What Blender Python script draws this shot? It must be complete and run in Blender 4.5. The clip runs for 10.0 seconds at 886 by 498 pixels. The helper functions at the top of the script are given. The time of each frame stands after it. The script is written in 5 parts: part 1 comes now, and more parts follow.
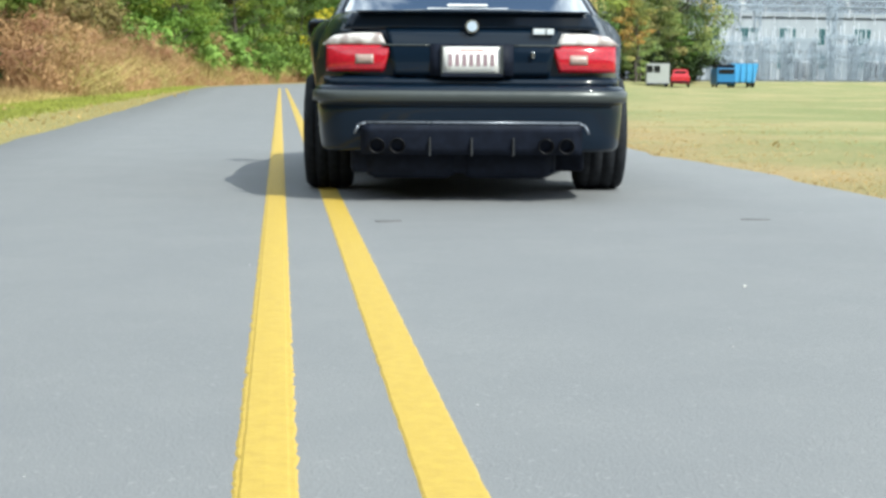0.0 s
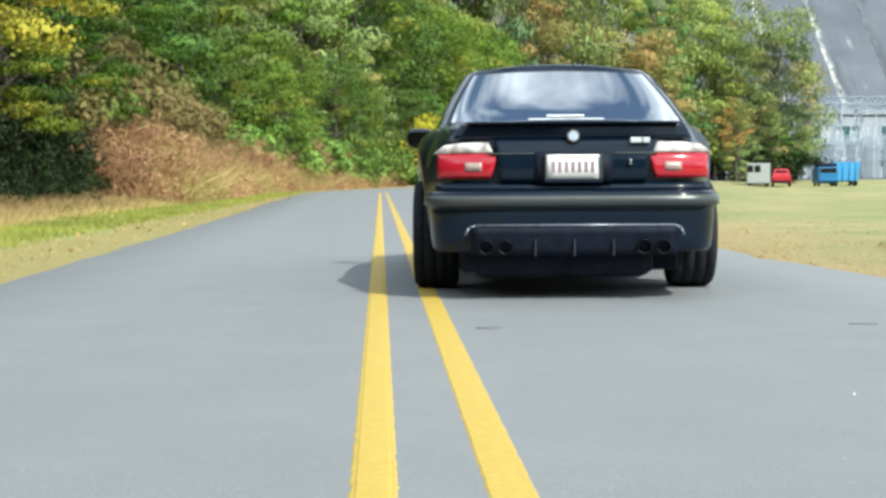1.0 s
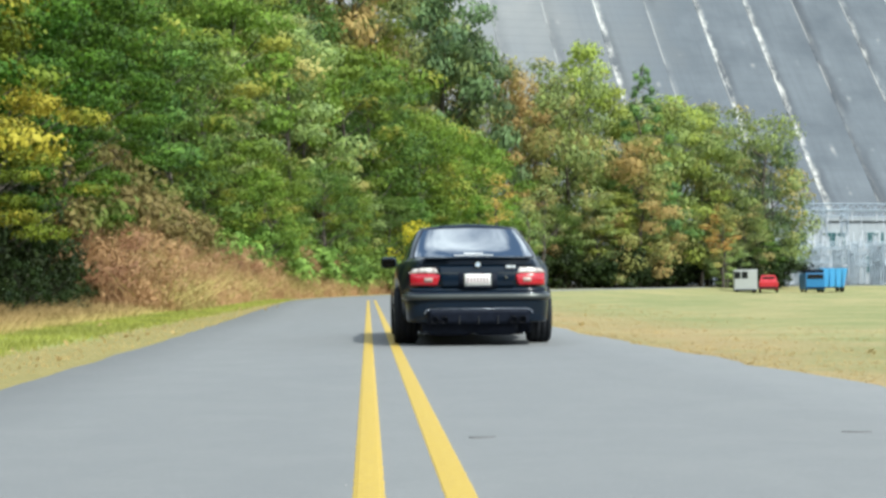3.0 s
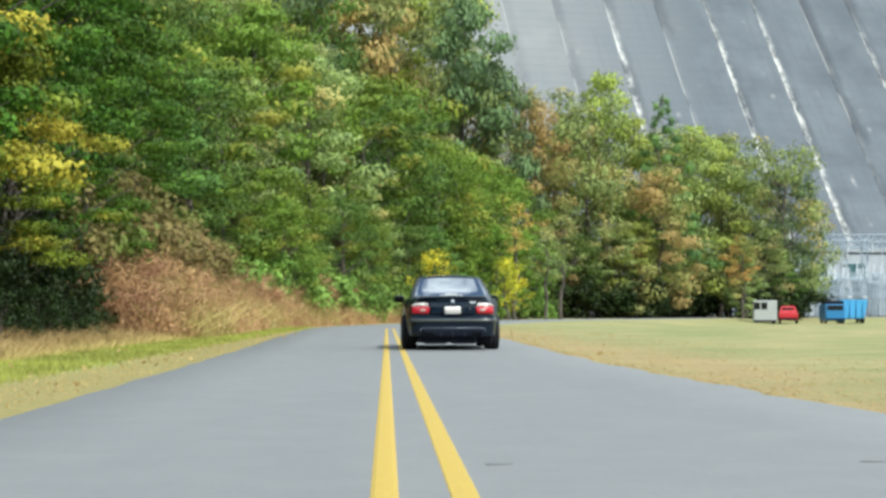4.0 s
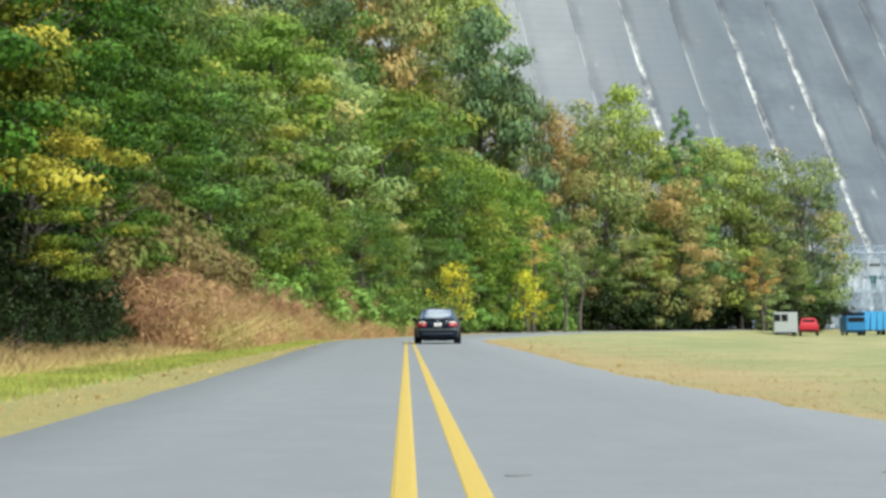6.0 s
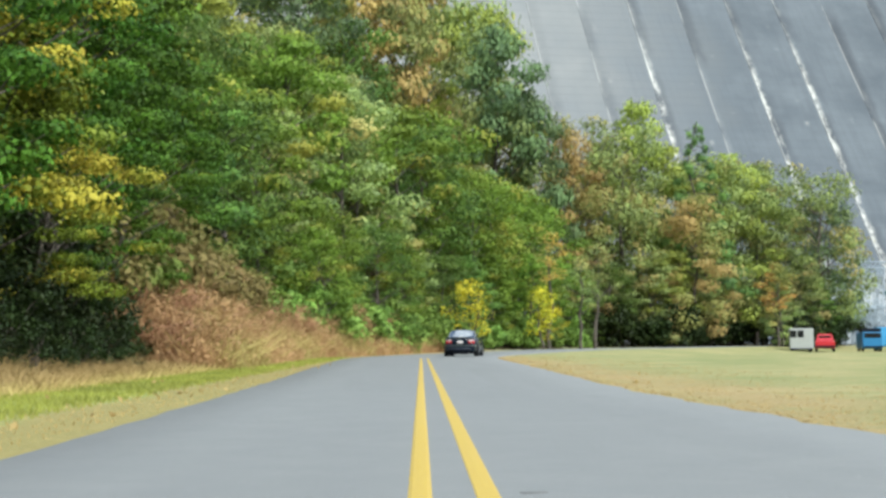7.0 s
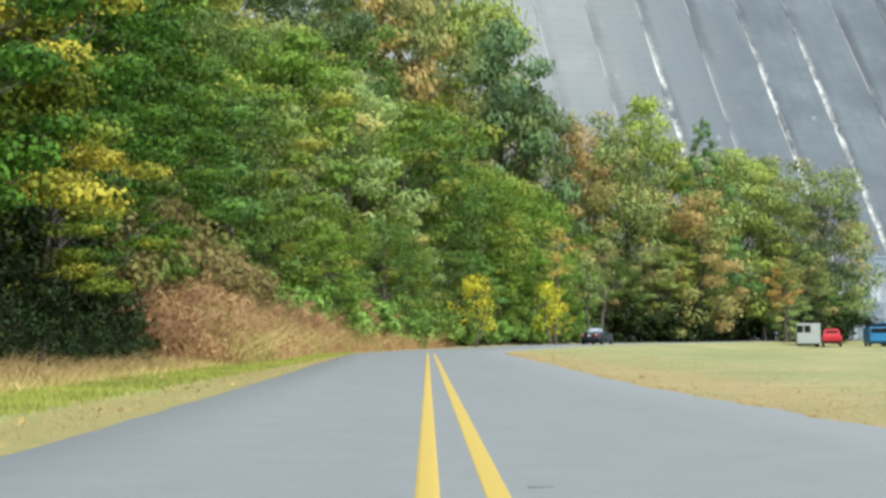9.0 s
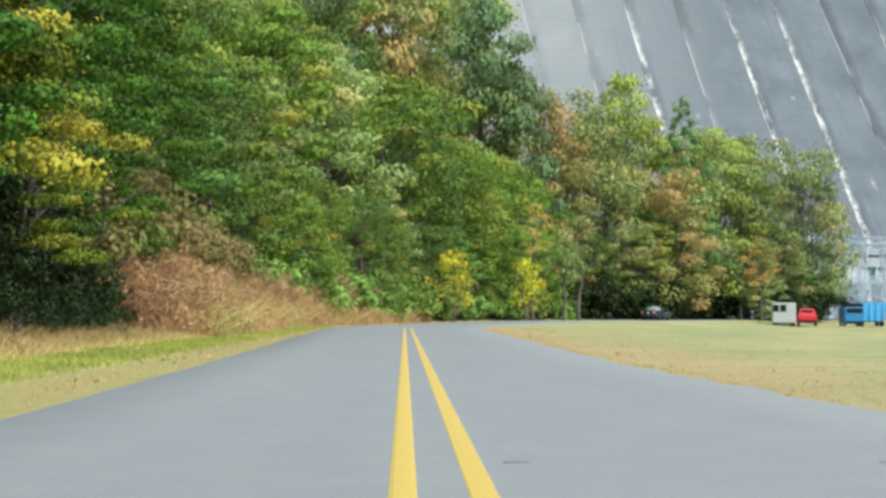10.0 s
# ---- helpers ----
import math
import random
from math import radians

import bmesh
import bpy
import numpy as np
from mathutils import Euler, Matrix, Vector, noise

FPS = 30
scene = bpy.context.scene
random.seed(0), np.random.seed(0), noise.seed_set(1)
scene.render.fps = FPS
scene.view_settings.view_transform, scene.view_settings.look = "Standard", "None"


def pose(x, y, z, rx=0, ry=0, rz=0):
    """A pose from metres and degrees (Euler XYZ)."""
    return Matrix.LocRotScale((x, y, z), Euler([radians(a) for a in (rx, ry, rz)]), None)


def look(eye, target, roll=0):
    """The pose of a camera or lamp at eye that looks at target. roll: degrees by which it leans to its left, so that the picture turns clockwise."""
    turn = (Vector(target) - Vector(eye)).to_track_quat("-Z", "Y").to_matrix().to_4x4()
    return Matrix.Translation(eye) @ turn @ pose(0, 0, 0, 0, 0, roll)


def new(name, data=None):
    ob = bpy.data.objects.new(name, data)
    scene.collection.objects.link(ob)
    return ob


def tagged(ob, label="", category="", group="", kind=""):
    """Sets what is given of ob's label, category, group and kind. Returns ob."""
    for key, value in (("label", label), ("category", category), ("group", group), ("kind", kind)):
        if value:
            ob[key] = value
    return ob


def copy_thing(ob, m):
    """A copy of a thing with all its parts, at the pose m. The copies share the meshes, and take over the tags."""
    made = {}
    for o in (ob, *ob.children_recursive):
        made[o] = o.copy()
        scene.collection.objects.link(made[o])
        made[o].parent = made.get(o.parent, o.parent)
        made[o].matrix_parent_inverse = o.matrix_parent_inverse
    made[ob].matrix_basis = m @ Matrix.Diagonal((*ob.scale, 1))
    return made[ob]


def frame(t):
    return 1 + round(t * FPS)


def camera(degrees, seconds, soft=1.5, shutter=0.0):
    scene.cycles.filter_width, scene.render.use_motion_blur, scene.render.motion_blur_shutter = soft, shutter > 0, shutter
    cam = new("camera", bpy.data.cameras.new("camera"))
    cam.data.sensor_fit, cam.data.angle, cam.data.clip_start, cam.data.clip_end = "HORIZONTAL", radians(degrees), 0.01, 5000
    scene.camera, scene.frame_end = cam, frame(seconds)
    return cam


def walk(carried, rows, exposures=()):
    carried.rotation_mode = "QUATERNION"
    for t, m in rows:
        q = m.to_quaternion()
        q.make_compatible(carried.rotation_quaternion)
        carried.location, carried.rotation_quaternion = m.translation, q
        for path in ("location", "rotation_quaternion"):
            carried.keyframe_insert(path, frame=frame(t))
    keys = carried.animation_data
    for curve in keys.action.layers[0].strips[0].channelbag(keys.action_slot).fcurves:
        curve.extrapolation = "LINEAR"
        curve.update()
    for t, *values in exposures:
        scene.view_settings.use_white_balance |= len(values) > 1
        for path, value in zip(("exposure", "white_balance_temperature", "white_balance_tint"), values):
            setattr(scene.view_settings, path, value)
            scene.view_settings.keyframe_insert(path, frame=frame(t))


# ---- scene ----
LENS = 32.4
cam = camera(LENS, 10.0, soft=3.0)
# seconds, x, height, turns about x, y, z: a hand-held camera low over the centre line
CAMERA_ROWS = [
    (0.0, 0.012, 0.630, 83.489, -0.380, -6.059),
    (0.1, 0.011, 0.632, 84.229, -0.341, -5.569),
    (0.2, 0.011, 0.634, 84.906, -0.302, -4.261),
    (0.3, 0.010, 0.636, 85.232, -0.262, -3.471),
    (0.4, 0.010, 0.638, 85.623, -0.223, -3.043),
    (0.5, 0.009, 0.640, 86.201, -0.185, -2.708),
    (0.7, 0.007, 0.644, 86.753, 0.028, -2.429),
    (1.0, 0.005, 0.650, 87.328, 0.347, -2.355),
    (1.5, 0.000, 0.652, 87.525, 0.607, -2.281),
    (2.0, -0.005, 0.655, 88.124, 0.496, -2.727),
    (2.5, -0.010, 0.657, 89.371, 0.505, -2.921),
    (3.0, -0.012, 0.657, 91.338, 0.474, -2.812),
    (3.2, -0.011, 0.655, 91.888, 0.400, -2.616),
    (4.3, -0.002, 0.642, 92.545, 0.014, -1.995),
    (4.5, 0.000, 0.640, 92.696, -0.035, -1.909),
    (5.0, -0.001, 0.639, 92.931, 0.018, -1.690),
    (5.2, -0.001, 0.639, 92.941, 0.066, -1.594),
    (6.3, -0.004, 0.637, 92.914, 0.439, -1.207),
    (6.5, -0.004, 0.637, 93.157, 0.478, -0.983),
    (7.0, -0.005, 0.637, 93.558, 0.413, -0.820),
    (7.5, -0.005, 0.636, 93.573, 0.022, -0.261),
    (8.0, -0.006, 0.636, 93.455, 0.063, -0.161),
    (8.5, -0.007, 0.635, 93.423, 0.259, -0.258),
    (9.0, -0.008, 0.634, 93.383, 0.441, -0.575),
    (9.5, -0.009, 0.634, 93.093, 0.014, -0.885),
    (10.0, -0.010, 0.633, 92.445, -0.244, -1.435),
]
# the clip's camera stops down a little as the pale dam comes into view
EXPOSURES = [(0.0, 0.56), (1.0, 0.57), (2.0, 0.58), (3.2, 0.42), (4.5, 0.40), (7.0, 0.37), (10.0, 0.38)]
walk(cam, [(t, pose(x, 0, z, rx, ry, rz)) for t, x, z, rx, ry, rz in CAMERA_ROWS], EXPOSURES)

# ---- light ----
SUN_FROM = Vector((0.59, -0.79, 0.98)).normalized()
scene.view_settings.use_white_balance = True
scene.view_settings.white_balance_temperature, scene.view_settings.white_balance_tint = 6150, 2.0


def make_world():
    world = bpy.data.worlds.new("sky")
    world.use_nodes = True
    scene.world = world
    nt = world.node_tree
    bg = nt.nodes["Background"]
    sky = nt.nodes.new("ShaderNodeTexSky")
    sky.sky_type = "NISHITA"
    sky.sun_disc = False
    sky.sun_elevation = math.asin(SUN_FROM.z)
    sky.sun_rotation = math.atan2(SUN_FROM.x, SUN_FROM.y)
    sky.dust_density = 1.5
    co = nt.nodes.new("ShaderNodeTexCoord")
    mp = nt.nodes.new("ShaderNodeMapping")
    mp.inputs["Scale"].default_value = (1.0, 1.0, 2.2)
    mp.inputs["Location"].default_value = (1.7, 0.4, 0.0)
    nz = nt.nodes.new("ShaderNodeTexNoise")
    nz.inputs["Scale"].default_value = 3.2
    nz.inputs["Detail"].default_value = 7
    nz.inputs["Roughness"].default_value = 0.55
    rp = nt.nodes.new("ShaderNodeValToRGB")
    rp.color_ramp.elements[0].position, rp.color_ramp.elements[1].position = 0.39, 0.58
    mx = nt.nodes.new("ShaderNodeMix")
    mx.data_type = "RGBA"
    mx.inputs[7].default_value = (12.5, 13.2, 14.0, 1)
    nt.links.new(co.outputs["Generated"], mp.inputs["Vector"])
    nt.links.new(mp.outputs["Vector"], nz.inputs["Vector"])
    nt.links.new(nz.outputs["Fac"], rp.inputs["Fac"])
    nt.links.new(rp.outputs["Color"], mx.inputs[0])
    nt.links.new(sky.outputs["Color"], mx.inputs[6])
    nt.links.new(mx.outputs[2], bg.inputs["Color"])
    bg.inputs["Strength"].default_value = 0.11


make_world()
sun_data = bpy.data.lights.new("sun", "SUN")
sun_data.energy, sun_data.angle, sun_data.color = 4.0, radians(0.55), (1.0, 0.95, 0.86)
sun = new("sun", sun_data)
sun.matrix_world = look(SUN_FROM * 300, (0, 0, 0))


# ---- materials ----
class Mat:
    """A node material with a Principled surface and a few short-hands."""

    def __init__(self, name, rough=0.6, metal=0.0, color=(0.5, 0.5, 0.5), space="Object"):
        self.m = bpy.data.materials.new(name)
        self.m.use_nodes = True
        self.nt = self.m.node_tree
        self.bsdf = self.nt.nodes["Principled BSDF"]
        self.bsdf.inputs["Roughness"].default_value = rough
        self.bsdf.inputs["Metallic"].default_value = metal
        self.bsdf.inputs["Base Color"].default_value = (*color, 1)
        self.co = self.node("TexCoord").outputs[space]

    def node(self, kind, **values):
        n = self.nt.nodes.new("ShaderNode" + kind)
        for k, v in values.items():
            n.inputs[k].default_value = v
        return n

    def link(self, a, b):
        self.nt.links.new(a, b)

    def noise(self, scale, detail=4, rough=0.6, stretch=None, vec=None):
        n = self.node("TexNoise", Scale=scale, Detail=detail, Roughness=rough)
        src = vec or self.co
        if stretch:
            mp = self.node("Mapping")
            mp.inputs["Scale"].default_value = stretch
            self.link(src, mp.inputs["Vector"])
            src = mp.outputs["Vector"]
        self.link(src, n.inputs["Vector"])
        return n.outputs["Fac"]

    def ramp(self, fac, stops):
        r = self.node("ValToRGB")
        el = r.color_ramp.elements
        while len(el) < len(stops):
            el.new(0.5)
        for e, (p, c) in zip(el, stops):
            e.position = p
            e.color = (*c, 1) if len(c) == 3 else c
        self.link(fac, r.inputs["Fac"])
        return r.outputs["Color"]

    def mix(self, fac, a, b, kind="MIX"):
        n = self.node("Mix")
        n.data_type, n.blend_type = "RGBA", kind
        for sock, v in ((n.inputs[0], fac), (n.inputs[6], a), (n.inputs[7], b)):
            if isinstance(v, (int, float)):
                sock.default_value = v
            elif isinstance(v, tuple):
                sock.default_value = (*v, 1)
            else:
                self.link(v, sock)
        return n.outputs[2]

    def math(self, op, a, b=0.0, clamp=False):
        n = self.node("Math")
        n.operation, n.use_clamp = op, clamp
        for sock, v in ((n.inputs[0], a), (n.inputs[1], b)):
            if isinstance(v, (int, float)):
                sock.default_value = v
            else:
                self.link(v, sock)
        return n.outputs[0]

    def color(self, out):
        self.link(out, self.bsdf.inputs["Base Color"])
        return self

    def rough(self, out):
        self.link(out, self.bsdf.inputs["Roughness"])
        return self

    def bump(self, out, strength=0.3, distance=0.01):
        b = self.node("Bump", Strength=strength, Distance=distance)
        self.link(out, b.inputs["Height"])
        self.link(b.outputs["Normal"], self.bsdf.inputs["Normal"])
        return self


def grey(v):
    return (v, v, v)


def m_plain(name, color, rough=0.5, metal=0.0, vary=0.12, scale=6.0):
    m = Mat(name, rough, metal)
    n = m.noise(scale, 5)
    dark = tuple(c * (1 - vary) for c in color)
    lite = tuple(min(1, c * (1 + vary)) for c in color)
    m.color(m.ramp(n, [(0.3, dark), (0.7, lite)]))
    m.rough(m.ramp(m.noise(scale * 3, 3), [(0.3, grey(max(0.02, rough - 0.06))), (0.7, grey(min(1, rough + 0.08)))]))
    return m.m


def m_asphalt():
    m = Mat("asphalt", 0.85)
    grain = m.noise(260, 3, 0.7)
    stone = m.node("TexVoronoi", Scale=150)
    m.link(m.co, stone.inputs["Vector"])
    big = m.noise(0.5, 4, 0.5)
    lanes = m.noise(1.0, 3, 0.5, (2.2, 0.05, 1))
    base = m.ramp(grain, [(0.25, (0.133, 0.139, 0.145)), (0.75, (0.200, 0.204, 0.209))])
    base = m.mix(m.math("MULTIPLY", big, 0.5), base, (0.176, 0.180, 0.184))
    patchy = m.noise(1.6, 6, 0.7)
    base = m.mix(m.ramp(patchy, [(0.42, grey(0)), (0.62, grey(0.2))]), base, (0.235, 0.235, 0.232))
    blot = m.noise(0.22, 4, 0.6, (1.0, 0.35, 1.0))
    base = m.mix(m.ramp(blot, [(0.48, grey(0)), (0.64, grey(0.28))]), base, (0.140, 0.145, 0.152))
    base = m.mix(m.ramp(lanes, [(0.35, grey(0)), (0.75, grey(0.35))]), base, (0.150, 0.153, 0.160))
    fleck = m.ramp(stone.outputs["Color"], [(0.86, grey(0)), (0.93, grey(0.30))])
    base = m.mix(fleck, base, (0.36, 0.36, 0.35))
    m.color(base)
    m.bump(m.math("ADD", grain, stone.outputs["Distance"]), 0.35, 0.006)
    m.rough(m.ramp(lanes, [(0.3, grey(0.86)), (0.8, grey(0.70))]))
    return m.m


def m_yellow():
    m = Mat("yellow_road_paint", 0.65)
    n = m.noise(30, 6, 0.75)
    wear = m.noise(120, 4, 0.8)
    c = m.ramp(n, [(0.3, (0.375, 0.252, 0.034)), (0.7, (0.46, 0.322, 0.046))])
    c = m.mix(m.ramp(wear, [(0.63, grey(0)), (0.74, grey(0.6))]), c, (0.30, 0.25, 0.14))
    m.color(c).bump(m.math("ADD", n, wear), 0.3, 0.004)
    return m.m


def m_ground():
    m = Mat("turf", 0.95)
    fine = m.noise(14, 6, 0.75)
    mid = m.noise(0.9, 5, 0.65)
    mow = m.noise(0.30, 6, 0.75, (0.45, 0.9, 1.0))
    grass = m.ramp(fine, [(0.25, (0.105, 0.138, 0.046)), (0.5, (0.192, 0.208, 0.072)), (0.8, (0.285, 0.275, 0.115))])
    straw = m.ramp(fine, [(0.3, (0.225, 0.195, 0.080)), (0.7, (0.390, 0.338, 0.155))])
    c = m.mix(m.ramp(mow, [(0.44, grey(0.0)), (0.58, grey(0.95))]), grass, straw)
    soil = m.ramp(fine, [(0.3, (0.16, 0.08, 0.035)), (0.7, (0.34, 0.20, 0.10))])
    c = m.mix(m.ramp(mid, [(0.60, grey(0)), (0.72, grey(0.5))]), c, soil)
    # scuffed, browned strip along the asphalt, and a greener one behind it on the left
    sep = m.node("SeparateXYZ")
    m.link(m.co, sep.inputs[0])
    wob = m.math("MULTIPLY", m.math("SUBTRACT", m.noise(0.35, 4, 0.7), 0.5), 2.2)
    x = m.math("MULTIPLY", m.math("ADD", m.math("ADD", sep.outputs[0], wob), 10.0), 0.05)
    dirt = m.ramp(x, [(0.245, grey(0)), (0.27, grey(0.25)), (0.315, grey(0.25)), (0.335, grey(0.45)), (0.37, grey(0.45)), (0.645, grey(0.55)), (0.69, grey(0.68)), (0.74, grey(0.40)), (0.79, grey(0))])
    patchy = m.ramp(m.noise(0.55, 5, 0.7, (1.0, 0.5, 1.0)), [(0.36, grey(0.35)), (0.56, grey(1))])
    c = m.mix(m.math("MULTIPLY", dirt, patchy), c, m.ramp(fine, [(0.3, (0.22, 0.140, 0.056)), (0.7, (0.43, 0.290, 0.140))]))
    green = m.ramp(x, [(0.22, grey(0)), (0.245, grey(0.8)), (0.30, grey(0.8)), (0.325, grey(0))])
    c = m.mix(green, c, m.ramp(fine, [(0.3, (0.14, 0.19, 0.035)), (0.7, (0.34, 0.38, 0.09))]))
    edge = m.ramp(x, [(0.30, grey(0)), (0.325, grey(0.85)), (0.40, grey(0.85)), (0.42, grey(0))])
    c = m.mix(edge, c, m.ramp(fine, [(0.3, (0.160, 0.142, 0.038)), (0.7, (0.33, 0.272, 0.092))]))
    m.color(c).bump(fine, 0.6, 0.05)
    return m.m


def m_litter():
    m = Mat("leaf_litter_shade", 0.95)
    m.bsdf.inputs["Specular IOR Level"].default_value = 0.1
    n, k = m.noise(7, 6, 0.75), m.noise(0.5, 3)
    # litter brown, taken near black to stand in for shade under the wood
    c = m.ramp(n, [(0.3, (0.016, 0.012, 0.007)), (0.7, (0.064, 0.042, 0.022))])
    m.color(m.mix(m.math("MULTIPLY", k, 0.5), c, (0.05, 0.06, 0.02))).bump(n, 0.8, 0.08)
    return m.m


def m_leaf(name, dark, lite, accent=None, accent_at=0.8, through_light=0.30):
    """Foliage: hue by tree and by leaf, a little light through the blade."""
    m = Mat(name, 0.55)
    m.bsdf.inputs["Specular IOR Level"].default_value = 0.14
    if lite[1] > lite[0]:
        dark, lite = (dark[0] * 0.82, dark[1] * 0.76, dark[2] * 0.95), (lite[0] * 1.28, lite[1] * 1.26, lite[2] * 0.95)
    geo = m.node("NewGeometry")
    info = m.node("ObjectInfo")
    clump = m.noise(0.55, 3, 0.5)
    t = m.math("ADD", m.math("MULTIPLY", geo.outputs["Random Per Island"], 0.20), m.math("MULTIPLY", clump, 0.80))
    c = m.ramp(t, [(0.25, dark), (0.72, lite)])
    if accent:
        patch = m.noise(0.28, 1, 0.4)
        k = m.math("ADD", patch, m.math("MULTIPLY", geo.outputs["Random Per Island"], 0.03))
        c = m.mix(m.ramp(k, [(accent_at - 0.08, grey(0)), (accent_at + 0.03, grey(0.85))]), c, accent)
    hs = m.node("HueSaturation")
    m.link(c, hs.inputs["Color"])
    m.link(m.math("ADD", 0.485, m.math("MULTIPLY", info.outputs["Random"], 0.03)), hs.inputs["Hue"])
    m.link(m.math("ADD", 0.78, m.math("MULTIPLY", info.outputs["Random"], 0.45)), hs.inputs["Value"])
    col = hs.outputs["Color"]
    m.color(col)
    tr = m.node("BsdfTranslucent")
    m.link(col, tr.inputs["Color"])
    ms = m.node("MixShader")
    ms.inputs[0].default_value = through_light
    m.link(m.bsdf.outputs[0], ms.inputs[1])
    m.link(tr.outputs[0], ms.inputs[2])
    m.link(ms.outputs[0], m.nt.nodes["Material Output"].inputs["Surface"])
    return m.m


def m_bark():
    m = Mat("bark", 0.9)
    n = m.noise(9, 6, 0.7, (3, 3, 0.5))
    m.color(m.ramp(n, [(0.3, (0.032, 0.027, 0.022)), (0.7, (0.135, 0.115, 0.095))])).bump(n, 0.8, 0.05)
    return m.m


def m_dam():
    """Weathered concrete: pour lifts, leached lime along the joints, dark seepage, painted haze."""
    m = Mat("dam_concrete", 0.9)
    info = m.node("ObjectInfo")
    sep = m.node("SeparateXYZ")
    m.link(m.co, sep.inputs[0])
    x, v = sep.outputs[0], sep.outputs[1]
    seed = m.math("MULTIPLY", info.outputs["Random"], 90.0)
    off = m.node("CombineXYZ")
    m.link(seed, off.inputs[0])
    m.link(seed, off.inputs[1])
    add = m.node("VectorMath")
    m.link(m.co, add.inputs[0])
    m.link(off.outputs[0], add.inputs[1])
    vec = add.outputs[0]
    big = m.noise(0.06, 5, 0.6, None, vec)
    streak = m.noise(0.9, 4, 0.6, (1.0, 0.04, 1.0), vec)
    c = m.ramp(big, [(0.3, (0.070, 0.083, 0.100)), (0.7, (0.124, 0.140, 0.160))])
    c = m.mix(m.ramp(streak, [(0.45, grey(0)), (0.75, grey(0.45))]), c, (0.075, 0.085, 0.10))
    # paler towards the near abutment: haze over the face, put into the colour
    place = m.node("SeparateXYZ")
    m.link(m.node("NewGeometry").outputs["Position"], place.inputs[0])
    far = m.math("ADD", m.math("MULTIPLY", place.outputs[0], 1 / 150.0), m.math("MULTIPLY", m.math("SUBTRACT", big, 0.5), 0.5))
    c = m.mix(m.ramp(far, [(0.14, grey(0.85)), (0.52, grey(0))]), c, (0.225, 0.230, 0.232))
    # holds the wet band back where that painted haze lies
    unhazed = m.ramp(far, [(0.20, grey(0.25)), (0.55, grey(1))])
    # a seam at every pour
    saw = m.math("FRACT", m.math("MULTIPLY", v, 1 / 3.0))
    c = m.mix(m.ramp(saw, [(0.03, grey(0.35)), (0.07, grey(0))]), c, (0.07, 0.075, 0.085))
    # dark wet band beside the joint
    wob = m.math("MULTIPLY", m.math("SUBTRACT", m.noise(0.25, 4, 0.7, None, vec), 0.5), 2.6)
    xs = m.math("ADD", x, wob)
    band = m.ramp(m.math("MULTIPLY", xs, 1 / 14.0), [(0.0, grey(0.85)), (0.14, grey(0.55)), (0.26, grey(0))])
    wet = m.ramp(m.noise(0.035, 2, 0.5, (3.0, 1.0, 1.0), vec), [(0.40, grey(0)), (0.54, grey(1))])
    c = m.mix(m.math("MULTIPLY", m.math("MULTIPLY", band, wet), unhazed), c, (0.035, 0.04, 0.05))
    # white lime runs
    xl = m.math("ADD", x, m.math("MULTIPLY", wob, 0.75))
    edge = m.ramp(m.math("MULTIPLY", xl, 1 / 14.0), [(0.0, grey(1)), (0.05, grey(0.75)), (0.13, grey(0))])
    broken = m.ramp(m.noise(0.20, 8, 0.82, (1.6, 0.7, 1.0), vec), [(0.45, grey(0)), (0.58, grey(1))])
    some = m.ramp(info.outputs["Random"], [(0.28, grey(0.12)), (0.55, grey(1))])
    broken = m.math("MULTIPLY", broken, some)
    low = m.ramp(m.math("MULTIPLY", v, 1 / 148.0), [(0.30, grey(1)), (0.62, grey(0.95)), (0.74, grey(0.18))])
    c = m.mix(m.math("MULTIPLY", m.math("MULTIPLY", edge, broken), low), c, (0.58, 0.57, 0.54))
    # shorter runs from leaks in the middle of a panel
    xm = m.math("ABSOLUTE", m.math("SUBTRACT", m.math("ADD", x, m.math("MULTIPLY", wob, 0.3)), m.math("ADD", 3.0, m.math("MULTIPLY", info.outputs["Random"], 8.0))))
    mid = m.ramp(m.math("MULTIPLY", xm, 0.25), [(0.06, grey(1)), (0.20, grey(0))])
    leak = m.ramp(m.noise(0.07, 4, 0.7, (0.6, 1.0, 1.0), vec), [(0.58, grey(0)), (0.66, grey(0.35))])
    c = m.mix(m.math("MULTIPLY", m.math("MULTIPLY", mid, leak), low), c, (0.44, 0.43, 0.41))
    thin = m.ramp(m.math("MULTIPLY", x, 1 / 14.0), [(0.0, grey(0.45)), (0.02, grey(0.35)), (0.03, grey(0))])
    c = m.mix(m.math("MULTIPLY", thin, m.ramp(m.noise(0.05, 3, 0.6, None, vec), [(0.44, grey(0)), (0.54, grey(1))])), c, (0.48, 0.48, 0.47))
    m.color(c).bump(m.noise(1.2, 6, 0.7, None, vec), 0.5, 0.2)
    return m.m


